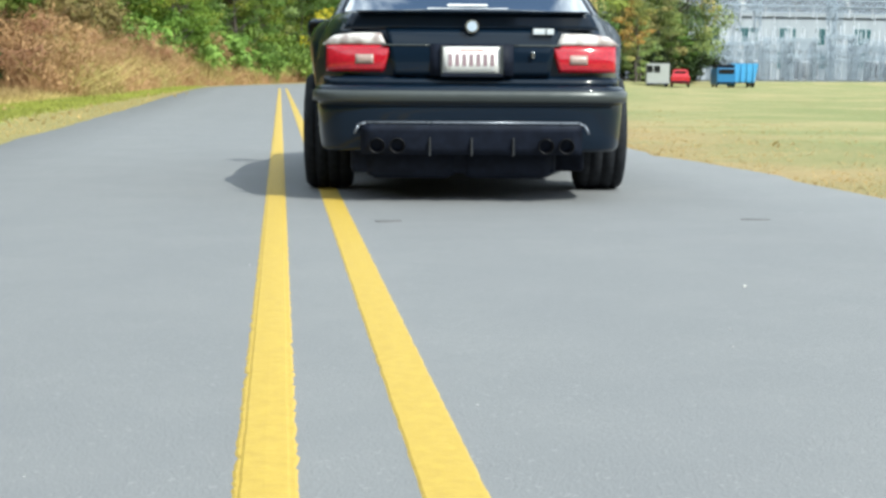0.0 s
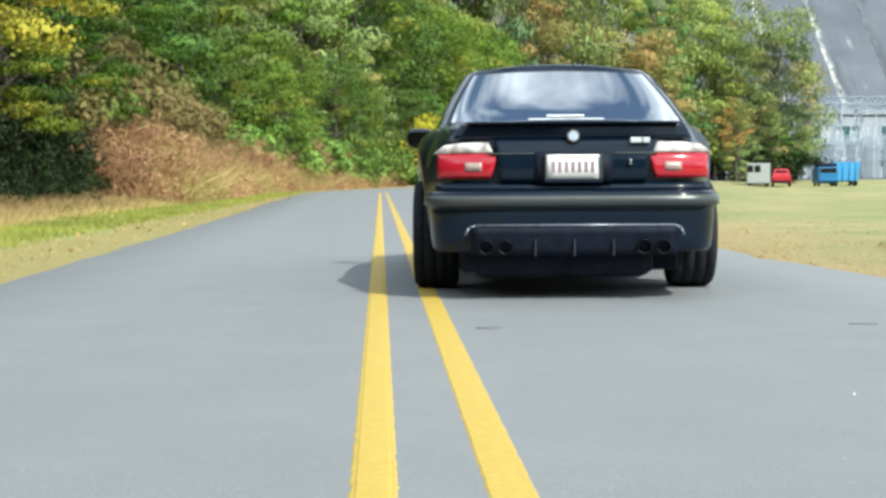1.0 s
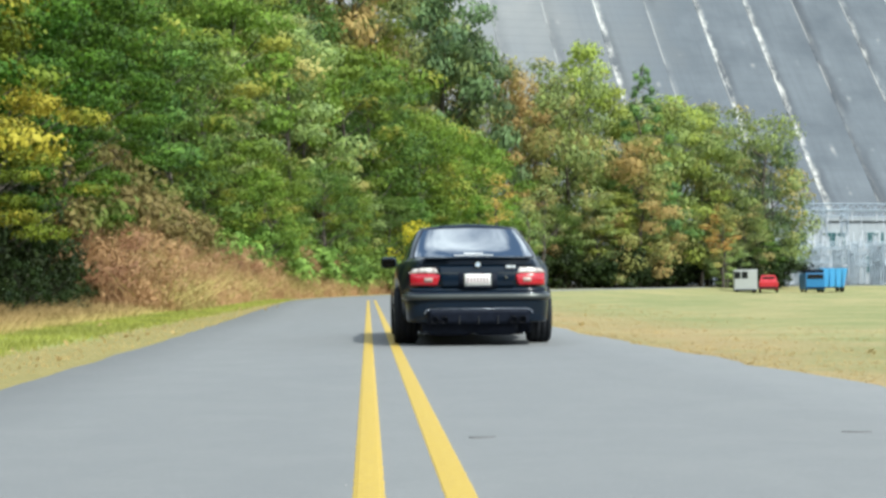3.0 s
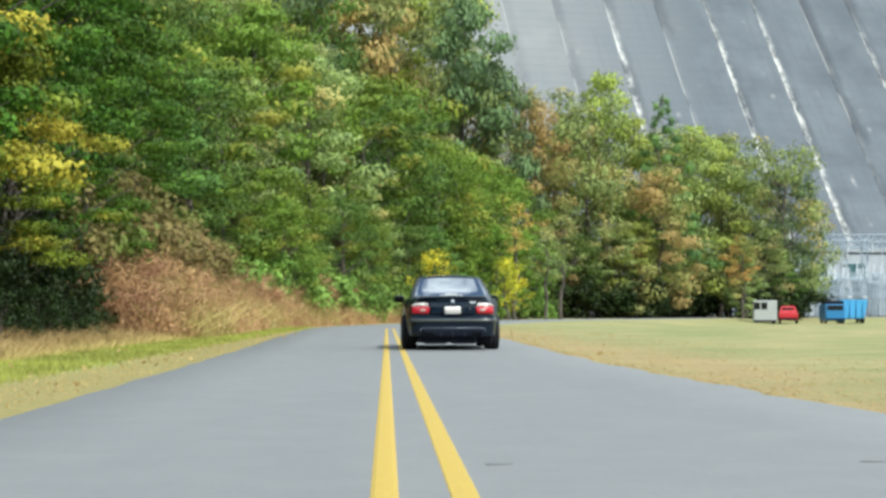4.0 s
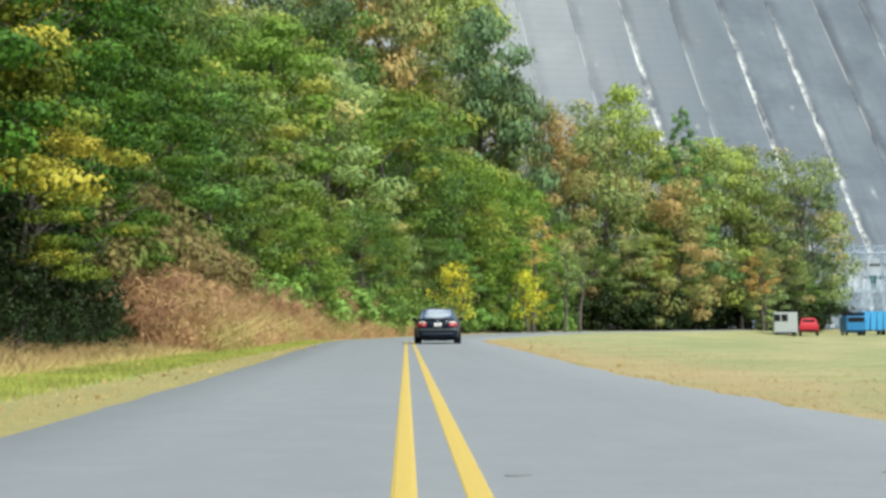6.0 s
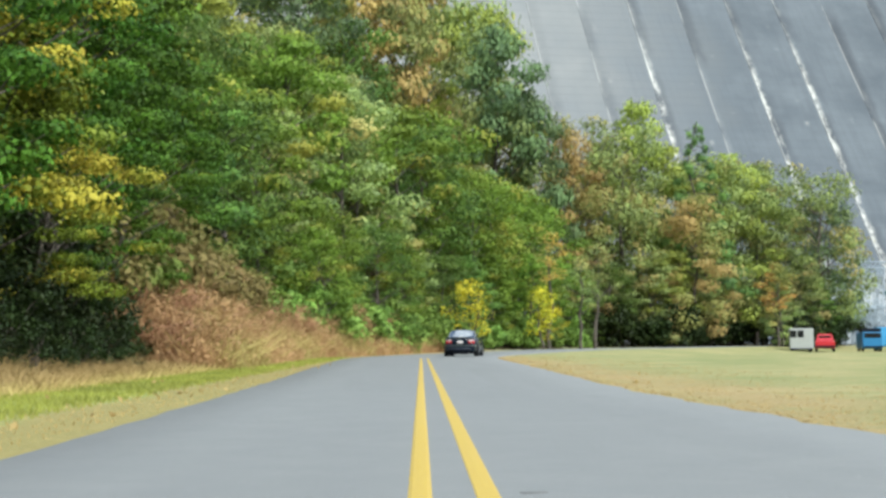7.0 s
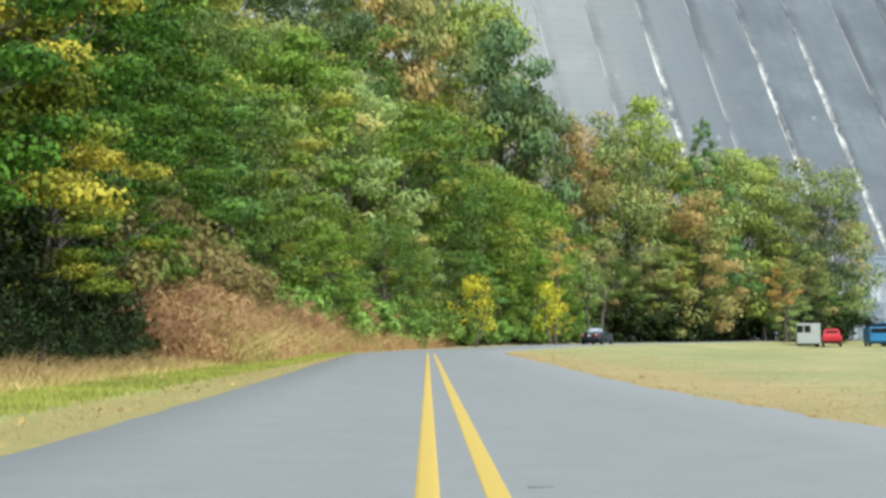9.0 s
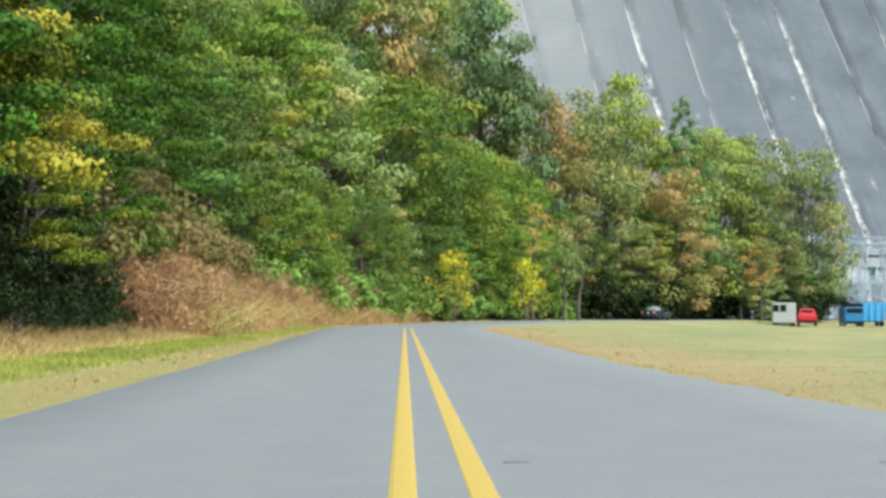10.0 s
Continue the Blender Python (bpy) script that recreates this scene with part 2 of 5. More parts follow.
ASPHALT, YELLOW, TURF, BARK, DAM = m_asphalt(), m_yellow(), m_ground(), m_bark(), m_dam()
LEAF = {
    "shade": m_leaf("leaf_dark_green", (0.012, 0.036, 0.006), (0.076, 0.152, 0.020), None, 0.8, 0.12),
    "turning": m_leaf("leaf_dark_turning", (0.046, 0.086, 0.012), (0.185, 0.240, 0.034), (0.46, 0.39, 0.05), 0.55, 0.14),
    "dusk": m_leaf("leaf_grey_green", (0.062, 0.108, 0.056), (0.155, 0.220, 0.118)),
    # near black, so that shrubs of it stand in for shade
    "gloom": m_leaf("leaf_shade_dark", (0.008, 0.016, 0.006), (0.026, 0.042, 0.012), None, 0.8, 0.15),
    "deep": m_leaf("leaf_deep_green", (0.040, 0.092, 0.026), (0.136, 0.228, 0.058)),
    "mixed": m_leaf("leaf_green_turning", (0.062, 0.125, 0.022), (0.190, 0.295, 0.052), (0.34, 0.33, 0.06), 0.64),
    "olive": m_leaf("leaf_olive", (0.105, 0.160, 0.060), (0.300, 0.365, 0.150), (0.42, 0.34, 0.13), 0.61),
    "lime": m_leaf("leaf_yellow_green", (0.150, 0.215, 0.048), (0.350, 0.410, 0.105)),
    "rust": m_leaf("leaf_rust", (0.310, 0.232, 0.090), (0.560, 0.400, 0.155), (0.27, 0.30, 0.09), 0.57),
    "orange": m_leaf("leaf_orange", (0.380, 0.230, 0.065), (0.720, 0.430, 0.125), (0.24, 0.29, 0.08), 0.52),
    "gold": m_leaf("leaf_gold", (0.380, 0.350, 0.025), (0.720, 0.590, 0.050), (0.22, 0.31, 0.06), 0.58),
    "shrub": m_leaf("leaf_shrub", (0.085, 0.160, 0.036), (0.250, 0.385, 0.105)),
    "pine": m_leaf("needle_green", (0.045, 0.105, 0.045), (0.150, 0.240, 0.075), None, 0.8, 0.15),
    "dry": m_leaf("dry_weed", (0.250, 0.135, 0.064), (0.590, 0.375, 0.200), (0.33, 0.28, 0.10), 0.60, 0.3),
    "tawny": m_leaf("leaf_tawny", (0.130, 0.108, 0.040), (0.320, 0.260, 0.100), (0.15, 0.21, 0.045), 0.56, 0.35),
    "hay": m_leaf("hay_blade", (0.370, 0.270, 0.105), (0.600, 0.460, 0.205), None, 0.8, 0.4),
    "grass": m_leaf("grass_blade", (0.160, 0.180, 0.042), (0.320, 0.325, 0.085), None, 0.8, 0.3),
}


# ---- mesh helpers ----
def mesh_of(name, verts, faces, material=None, smooth=False):
    me = bpy.data.meshes.new(name)
    me.from_pydata([tuple(v) for v in verts], [], faces)
    if material:
        me.materials.append(material)
    if smooth:
        me.polygons.foreach_set("use_smooth", [True] * len(me.polygons))
    me.update()
    return me


def put(name, me, parent=None, label=""):
    ob = new(name, me)
    if parent:
        ob.parent = parent
    if label:
        ob["label"] = label
    return ob


def part(name, bm, material, parent, label="", smooth=False):
    """Link a bmesh as one mesh object under a thing or a part."""
    me = bpy.data.meshes.new(name)
    bm.to_mesh(me)
    bm.free()
    me.materials.append(material)
    if smooth:
        me.polygons.foreach_set("use_smooth", [True] * len(me.polygons))
    return put(name, me, parent, label)


def thing(name, m, label, category, group="", kind=""):
    ob = new(name)
    ob.matrix_basis = m
    return tagged(ob, label, category, group, kind)


def box(bm, x0, x1, y0, y1, z0, z1, bevel=0.0):
    r = bmesh.ops.create_cube(bm, size=1.0)
    for v in r["verts"]:
        v.co = Vector((x0 + (v.co.x + 0.5) * (x1 - x0), y0 + (v.co.y + 0.5) * (y1 - y0), z0 + (v.co.z + 0.5) * (z1 - z0)))
    if bevel:
        es = list({e for v in r["verts"] for e in v.link_edges})
        bmesh.ops.bevel(bm, geom=es, offset=bevel, segments=2, affect="EDGES", profile=0.5)
    return bm


def boxes(*dims, bevel=0.0):
    bm = bmesh.new()
    for d in dims:
        box(bm, *d, bevel=bevel)
    return bm


def bar(bm, a, b, r0, r1=None, sides=6):
    """A tapered round bar from a to b."""
    a, b = Vector(a), Vector(b)
    r1 = r0 if r1 is None else r1
    q = (b - a).to_track_quat("Z", "Y")
    rings = []
    for p, r in ((a, r0), (b, r1)):
        rings.append([bm.verts.new(p + q @ Vector((r * math.cos(2 * math.pi * i / sides), r * math.sin(2 * math.pi * i / sides), 0))) for i in range(sides)])
    for i in range(sides):
        j = (i + 1) % sides
        bm.faces.new((rings[0][i], rings[0][j], rings[1][j], rings[1][i]))
    bm.faces.new(rings[0][::-1])
    bm.faces.new(rings[1])
    return bm


def fast_mesh(name, verts, quads, material):
    """A mesh from arrays: verts (n, 3), faces (m, 3 or 4)."""
    me = bpy.data.meshes.new(name)
    k = quads.shape[1]
    me.vertices.add(len(verts))
    me.vertices.foreach_set("co", verts.astype(np.float32).ravel())
    me.loops.add(quads.size)
    me.loops.foreach_set("vertex_index", quads.astype(np.int32).ravel())
    me.polygons.add(len(quads))
    me.polygons.foreach_set("loop_start", np.arange(0, quads.size, k, dtype=np.int32))
    me.materials.append(material)
    me.update(calc_edges=True)
    return me


# ---- the lie of the land ----
ROAD_X, BEND_Y, BEND_R = 0.127, 62.0, 160.0


def centre_line():
    """Points 2 m apart along the road: straight, a long bend to the right, then into the wood and round behind it."""
    pts, x, y, head = [], ROAD_X, -120.0, 0.0
    while len(pts) < 300:
        pts.append((x, y, head))
        x, y = x + 2 * math.sin(head), y + 2 * math.cos(head)
        if y > BEND_Y - 1:
            head += 2 / (BEND_R if y < 172 else 40.0)
        head = min(head, radians(27 if y < 172 else 80))
    return np.array(pts)


LINE = centre_line()


def along(px, py):
    """Signed distance to the road's centre line (right: plus) and the distance gone along it."""
    px, py = np.atleast_1d(np.asarray(px, float)), np.atleast_1d(np.asarray(py, float))
    best, u, s = np.full(px.shape, 1e18), np.zeros(px.shape), np.zeros(px.shape)
    for i in range(len(LINE)):
        dx, dy = px - LINE[i, 0], py - LINE[i, 1]
        d = dx * dx + dy * dy
        c, sn = math.cos(LINE[i, 2]), math.sin(LINE[i, 2])
        lat, lon = dx * c - dy * sn, dx * sn + dy * c
        near = d < best
        best[near] = d[near]
        u[near] = np.where(np.abs(lon) < 3, lat, np.sign(lat) * np.sqrt(d))[near]
        s[near] = (2.0 * i - 120 + lon)[near]
    return u, s


def smooth(a, b, x):
    t = np.clip((np.asarray(x, float) - a) / (b - a), 0, 1)
    return t * t * (3 - 2 * t)


def base_height(y):
    return 0.12 * smooth(92, 125, y)


def hill(px, py, u):
    rise = np.maximum(-u - 5.6, 0)
    h = 0.62 * rise * smooth(0, 7, rise)
    h = np.minimum(h, 40 + 0.1 * rise)
    keep = 1 - smooth(-8, 12, px) * smooth(125, 155, py)
    # the field on the right falls away gently
    dip = -0.58 * smooth(3, 12, u) * smooth(60, 140, py)
    # unseen hillside added far behind, for the car's tail to mirror as dark
    back = 60 * smooth(-70, -260, py)
    return h * keep + dip + back


def land(px, py):
    u, s = along(px, py)
    z = base_height(np.atleast_1d(py)) + hill(np.atleast_1d(px), np.atleast_1d(py), u)
    return z, u


def land_at(x, y):
    return float(land(x, y)[0][0])


def spread(edge, fine, far, ratio=1.25):
    """Grid lines: even steps inside edge, growing ones out to far."""
    lo, hi = edge
    vals, a, b, d = list(np.arange(lo, hi + 0.01, fine)), lo, hi, fine
    while b < far:
        d *= ratio
        a, b = a - d, b + d
        vals = [a] + vals + [b]
    return np.array(vals)


def build_ground():
    xs, ys = spread((-40, 60), 1.0, 3000), spread((-20, 190), 1.5, 3200)
    gx, gy = np.meshgrid(xs, ys)
    z, u = land(gx.ravel(), gy.ravel())
    rough = np.array([noise.noise((x * 0.35, y * 0.35, 0)) * 0.5 + noise.noise((x * 1.3, y * 1.3, 4)) * 0.2 for x, y in zip(gx.ravel(), gy.ravel())])
    side = smooth(2.6, 9, np.abs(u))
    z = z + rough * 0.16 * side - 0.035
    verts = np.stack([gx.ravel(), gy.ravel(), z], 1)
    nx, ny = len(xs), len(ys)
    i = (np.arange(ny - 1)[:, None] * nx + np.arange(nx - 1)[None, :]).ravel()
    quads = np.stack([i, i + 1, i + 1 + nx, i + nx], 1)
    me = fast_mesh("ground", verts, quads, TURF)
    me.polygons.foreach_set("use_smooth", [True] * len(me.polygons))
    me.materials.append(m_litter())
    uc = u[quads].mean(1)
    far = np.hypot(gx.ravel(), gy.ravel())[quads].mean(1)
    # the hillside added behind takes the dark floor as well
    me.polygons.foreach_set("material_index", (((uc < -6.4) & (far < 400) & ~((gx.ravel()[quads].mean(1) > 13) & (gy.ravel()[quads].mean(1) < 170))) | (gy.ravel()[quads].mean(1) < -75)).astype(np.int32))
    tagged(new("ground", me), "mown autumn grass with straw patches and bare red soil", "ground", kind="structure")


def road_edges(s):
    """The two edges' distances from the centre line, a little ragged."""
    left = np.interp(s, [-200, 12, 28, 42, 80, 110, 400], [-2.48, -2.52, -2.8, -3.15, -3.8, -3.2, -2.8])
    right = np.interp(s, [-200, 10, 14, 20, 34, 52, 75, 400], [3.1, 3.03, 2.86, 2.66, 2.8, 3.0, 3.1, 2.8])
    return left, right


def build_road():
    verts, faces = [], []
    line = []
    for i in range(len(LINE) - 1):
        for k in range(4):
            f = k / 4
            line.append(LINE[i] * (1 - f) + LINE[i + 1] * f)
    cols = 9
    for i, (x, y, h) in enumerate(line):
        s = 0.5 * i - 120
        a, b = road_edges(s)
        a += 0.05 * noise.noise((s * 0.9, 1.3, 0)) + 0.04 * noise.noise((s * 3.1, 5, 0))
        b += 0.10 * noise.noise((s * 0.8, 9.3, 0)) + 0.08 * noise.noise((s * 2.7, 2, 0))
        z = float(base_height(y))
        for j in range(cols):
            lat = (a - 0.05, a, *(a + (b - a) * k / 6 for k in range(1, 6)), b, b + 0.05)[j]
            drop = -0.05 if j in (0, cols - 1) else 0.0
            verts.append((x + lat * math.cos(h), y - lat * math.sin(h), z + drop))
    for i in range(len(line) - 1):
        for j in range(cols - 1):
            p = i * cols + j
            faces.append((p, p + 1, p + cols + 1, p + cols))
    tagged(put("road", mesh_of("road", verts, faces, ASPHALT, True)), "worn pale grey asphalt two-lane road", "road", kind="structure")


def build_line(lat, seed, wide=0.051, rag=1.0, base=0.0, until=67):
    """One solid yellow line, a proud strip of thick paint with uneven edges; it ends before the bend."""
    verts, faces = [], []
    ys = np.concatenate([np.arange(-60, -1, 0.5), np.arange(-1, 12, 0.012 if rag > 1 else 0.04), np.arange(12, until, 0.25)])
    for y in ys:
        a = wide + rag * (0.003 * noise.noise((y * 14, seed, 0)) + 0.003 * noise.noise((y * 45, seed, 7)))
        b = wide + rag * (0.003 * noise.noise((y * 14, seed + 5, 0)) + 0.003 * noise.noise((y * 45, seed + 5, 7)))
        z = float(base_height(y))
        for x, h in ((lat - a, 0.0), (lat - a + 0.005, 0.003), (lat, 0.004), (lat + b - 0.005, 0.003), (lat + b, 0.0)):
            verts.append((x, y, z + base + h))
    for i in range(len(ys) - 1):
        for j in range(4):
            p = i * 5 + j
            faces.append((p, p + 1, p + 6, p + 5))
    tagged(put("road_marking", mesh_of("road_marking", verts, faces, YELLOW)), "solid yellow painted centre line on the asphalt", "road marking", "double centre line", "structure")


build_ground()
build_road()
build_line(-0.014, 1.0, 0.051, 2.0)
build_line(-0.015, 2.0, 0.040, 0.6, 0.003)
build_line(0.272, 3.0)


# ---- the dam ----
def build_dam():
    foot = Vector((82, 330, -3))
    axis = Vector((0.986, 0.166, 0)).normalized()
    up = Vector((-0.135, 0.80, 1.0))
    up.normalize()
    out = axis.cross(up)
    m = Matrix((axis, up, out)).transposed().to_4x4()
    m.translation = foot
    dam = thing("dam", m, "huge sloping concrete dam face with white lime runs and dark seepage", "dam", kind="structure")
    rows, length = 40, 148.0
    me = None
    for width in (14.0,):
        verts, faces = [], []
        for i in range(rows + 1):
            v = length * i / rows
            for x, z in ((0.0, -3.0), (0.0, -0.08), (0.08, 0.0), (width - 0.08, 0.0), (width - 0.03, -0.08), (width - 0.04, -3.0)):
                verts.append((x, v, z))
        for i in range(rows):
            for j in range(5):
                p = i * 6 + j
                faces.append((p, p + 1, p + 7, p + 6))
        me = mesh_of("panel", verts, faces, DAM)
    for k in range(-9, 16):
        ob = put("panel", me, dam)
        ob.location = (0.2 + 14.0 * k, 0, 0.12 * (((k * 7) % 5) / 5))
    # the crest road's parapet
    bm = boxes((-130, 240, length - 0.5, length + 3.0, -8, 1.2), bevel=0.1)
    part("parapet", bm, m_plain("parapet_concrete", (0.42, 0.42, 0.41), 0.9, 0, 0.2, 0.8), dam)


build_dam()


# ---- trees ----
def leaf_mesh(name, centres, radii, n, size, material, rng, shell=0.45, droop=0.25, aspect=0.55):
    """n folded leaves scattered over the shells of many clumps."""
    w = (radii.prod(1)) ** (2 / 3)
    idx = rng.choice(len(centres), n, p=w / w.sum())
    d = rng.normal(size=(n, 3))
    d /= np.linalg.norm(d, axis=1)[:, None]
    r = (1 - shell * rng.random(n)) * (1 + 0.16 * rng.normal(size=n))
    p = centres[idx] + d * radii[idx] * r[:, None]
    nrm = d * 1.0 + rng.normal(size=(n, 3)) * 0.32 + np.array([0.04, -0.08, 0.28])
    nrm /= np.linalg.norm(nrm, axis=1)[:, None]
    t = rng.normal(size=(n, 3))
    t[:, 2] -= droop
    t -= (t * nrm).sum(1)[:, None] * nrm
    t /= np.linalg.norm(t, axis=1)[:, None]
    b = np.cross(nrm, t)
    s = (size * (0.6 + 0.8 * rng.random(n)))[:, None]
    fold = nrm * s * 0.14
    v = np.stack([p - t * s * 0.5, p + b * s * aspect * 0.5 + fold, p + t * s * 0.5, p - b * s * aspect * 0.5 + fold], 1).reshape(-1, 3)
    q = np.arange(4 * n).reshape(n, 4)
    return fast_mesh(name, v, q, material)


def limb_mesh(bm, a, b, r0, r1, rng, kinks=3):
    prev, pr = Vector(a), r0
    for i in range(1, kinks + 1):
        f = i / kinks
        p = Vector(a).lerp(Vector(b), f)
        if i < kinks:
            p += Vector(rng.normal(size=3) * 0.02 * (Vector(b) - Vector(a)).length)
        r = r0 + (r1 - r0) * f
        bar(bm, prev, p, pr, r, 6)
        prev, pr = p, r


def broadleaf(seed, kind, height=12.0, spread_r=3.6, low=0.18, clumps=34, leaves=5200, size=0.24, label="", shape=0.0, clump=0.86, flat=0.60):
    """A tree: tapered trunk with limbs, and a crown of many clumps of leaves with gaps between them."""
    rng = np.random.default_rng(seed)
    tree = thing("tree", pose(0, 0, 0), label, "tree", "trees on the slope")
    bm, limbs = bmesh.new(), bmesh.new()
    limb_mesh(bm, (0, 0, -0.4), (rng.normal() * 0.3, rng.normal() * 0.3, height * 0.8), 0.018 * height + 0.03, 0.03, rng, 6)
    cs, rs = [], []
    for i in range(clumps):
        f = low + (1 - low) * ((i + rng.random()) / clumps)
        wide = math.sin(math.pi * min(1, (f - low) / (1 - low) * (0.80 - shape) + 0.20 + shape * 0.35)) ** 0.7
        a = i * 2.399 + rng.random()
        rad = spread_r * wide * (0.30 + 0.85 * math.sqrt(rng.random()) * (0.75 + 0.35 * math.sin(3 * a + seed)))
        c = Vector((rad * math.cos(a), rad * math.sin(a), f * height * 0.96))
        cs.append(c)
        q = clump * spread_r * (0.22 + 0.20 * rng.random())
        rs.append((q * 1.25, q * 1.25, q * flat * (0.8 + 0.4 * rng.random())))
        start = Vector((0, 0, max(0.12 * height, c.z - rad * 0.6)))
        limb_mesh(limbs, start, c, 0.0042 * height, 0.010, rng, 3)
    part("trunk", bm, BARK, tree)
    tagged(part("branchwork", limbs, BARK, tree), kind="stuff")
    put("crown", leaf_mesh("crown", np.array([tuple(c) for c in cs]), np.array(rs), leaves, size, LEAF[kind], rng), tree)
    return tree


def conifer(seed, height=15.0, leaves=5200, label=""):
    """A pine: a straight trunk with whorls of short boughs that narrow to the tip."""
    rng = np.random.default_rng(seed)
    tree = thing("pine_tree", pose(0, 0, 0), label, "tree", "trees on the slope")
    bm, limbs = bmesh.new(), bmesh.new()
    limb_mesh(bm, (0, 0, -0.4), (0.1, 0.1, height), 0.22, 0.02, rng, 6)
    cs, rs = [], []
    for i in range(46):
        f = 0.25 + 0.75 * i / 46
        rad = (1 - f) * 4.6 * (0.5 + 0.5 * rng.random()) + 0.3
        a = i * 2.399
        c = Vector((rad * math.cos(a), rad * math.sin(a), f * height))
        cs.append(tuple(c))
        rs.append((0.9 * (1.25 - f), 0.9 * (1.25 - f), 0.38))
        limb_mesh(limbs, (0, 0, c.z + 0.2), c, 0.05, 0.01, rng, 2)
    part("trunk", bm, BARK, tree)
    tagged(part("branchwork", limbs, BARK, tree), kind="stuff")
    put("crown", leaf_mesh("crown", np.array(cs), np.array(rs), leaves, 0.30, LEAF["pine"], rng, 0.8, 0.6, 0.22), tree)
    return tree


def bush(seed, kind, leaves=1800, size=0.13, label="", name="shrub", aspect=0.55):
    rng = np.random.default_rng(seed)
    ob = thing(name, pose(0, 0, 0), label, "shrub", "roadside shrubs")
    bm = bmesh.new()
    cs, rs = [], []
    for i in range(15):
        a, rad = i * 2.399, 1.1 * math.sqrt(rng.random())
        c = Vector((rad * math.cos(a), rad * math.sin(a), 0.3 + 1.5 * rng.random() * (1.2 - rad * 0.6)))
        cs.append(tuple(c))
        q = 0.32 + 0.25 * rng.random()
        rs.append((q, q, q * 0.8))
        limb_mesh(bm, (rng.normal() * 0.1, rng.normal() * 0.1, -0.1), c, 0.02, 0.006, rng, 2)
    part("stem", bm, BARK, ob)
    put("foliage", leaf_mesh("foliage", np.array(cs), np.array(rs), leaves, size, LEAF[kind], rng, 0.7, 0.25, aspect), ob)
    return ob


PLACED = set()


def stand(proto, x, y, scale, turn, sink=0.0, tall=1.0):
    """Put a tree on the slope: the first time the tree itself, then copies."""
    u = float(along(x, y)[0][0])
    if abs(u) < 4.3:
        x += math.copysign(4.6 - abs(u), u) / 0.89
    m = pose(x, y, land_at(x, y) - sink, 0, 0, turn) @ Matrix.Diagonal((scale, scale, scale * tall, 1))
    if proto.name in PLACED:
        return copy_thing(proto, m @ Matrix.Diagonal((1 / proto.scale.x, 1 / proto.scale.y, 1 / proto.scale.z, 1)))
    PLACED.add(proto.name)
    proto.matrix_basis = m
    return proto


TREE_LABEL = {
    "deep": "broadleaf tree with dense dark green leaves",
    "mixed": "broadleaf tree with green leaves turning yellow",
    "dusk": "tall broadleaf tree with dull grey-green leaves",
    "olive": "autumn tree with thinning olive-brown leaves",
    "lime": "tree with pale yellow-green autumn leaves",
    "rust": "tree with rust-brown autumn leaves",
    "orange": "small tree with bright orange autumn leaves",
    "gold": "slender sapling with bright yellow leaves",
}


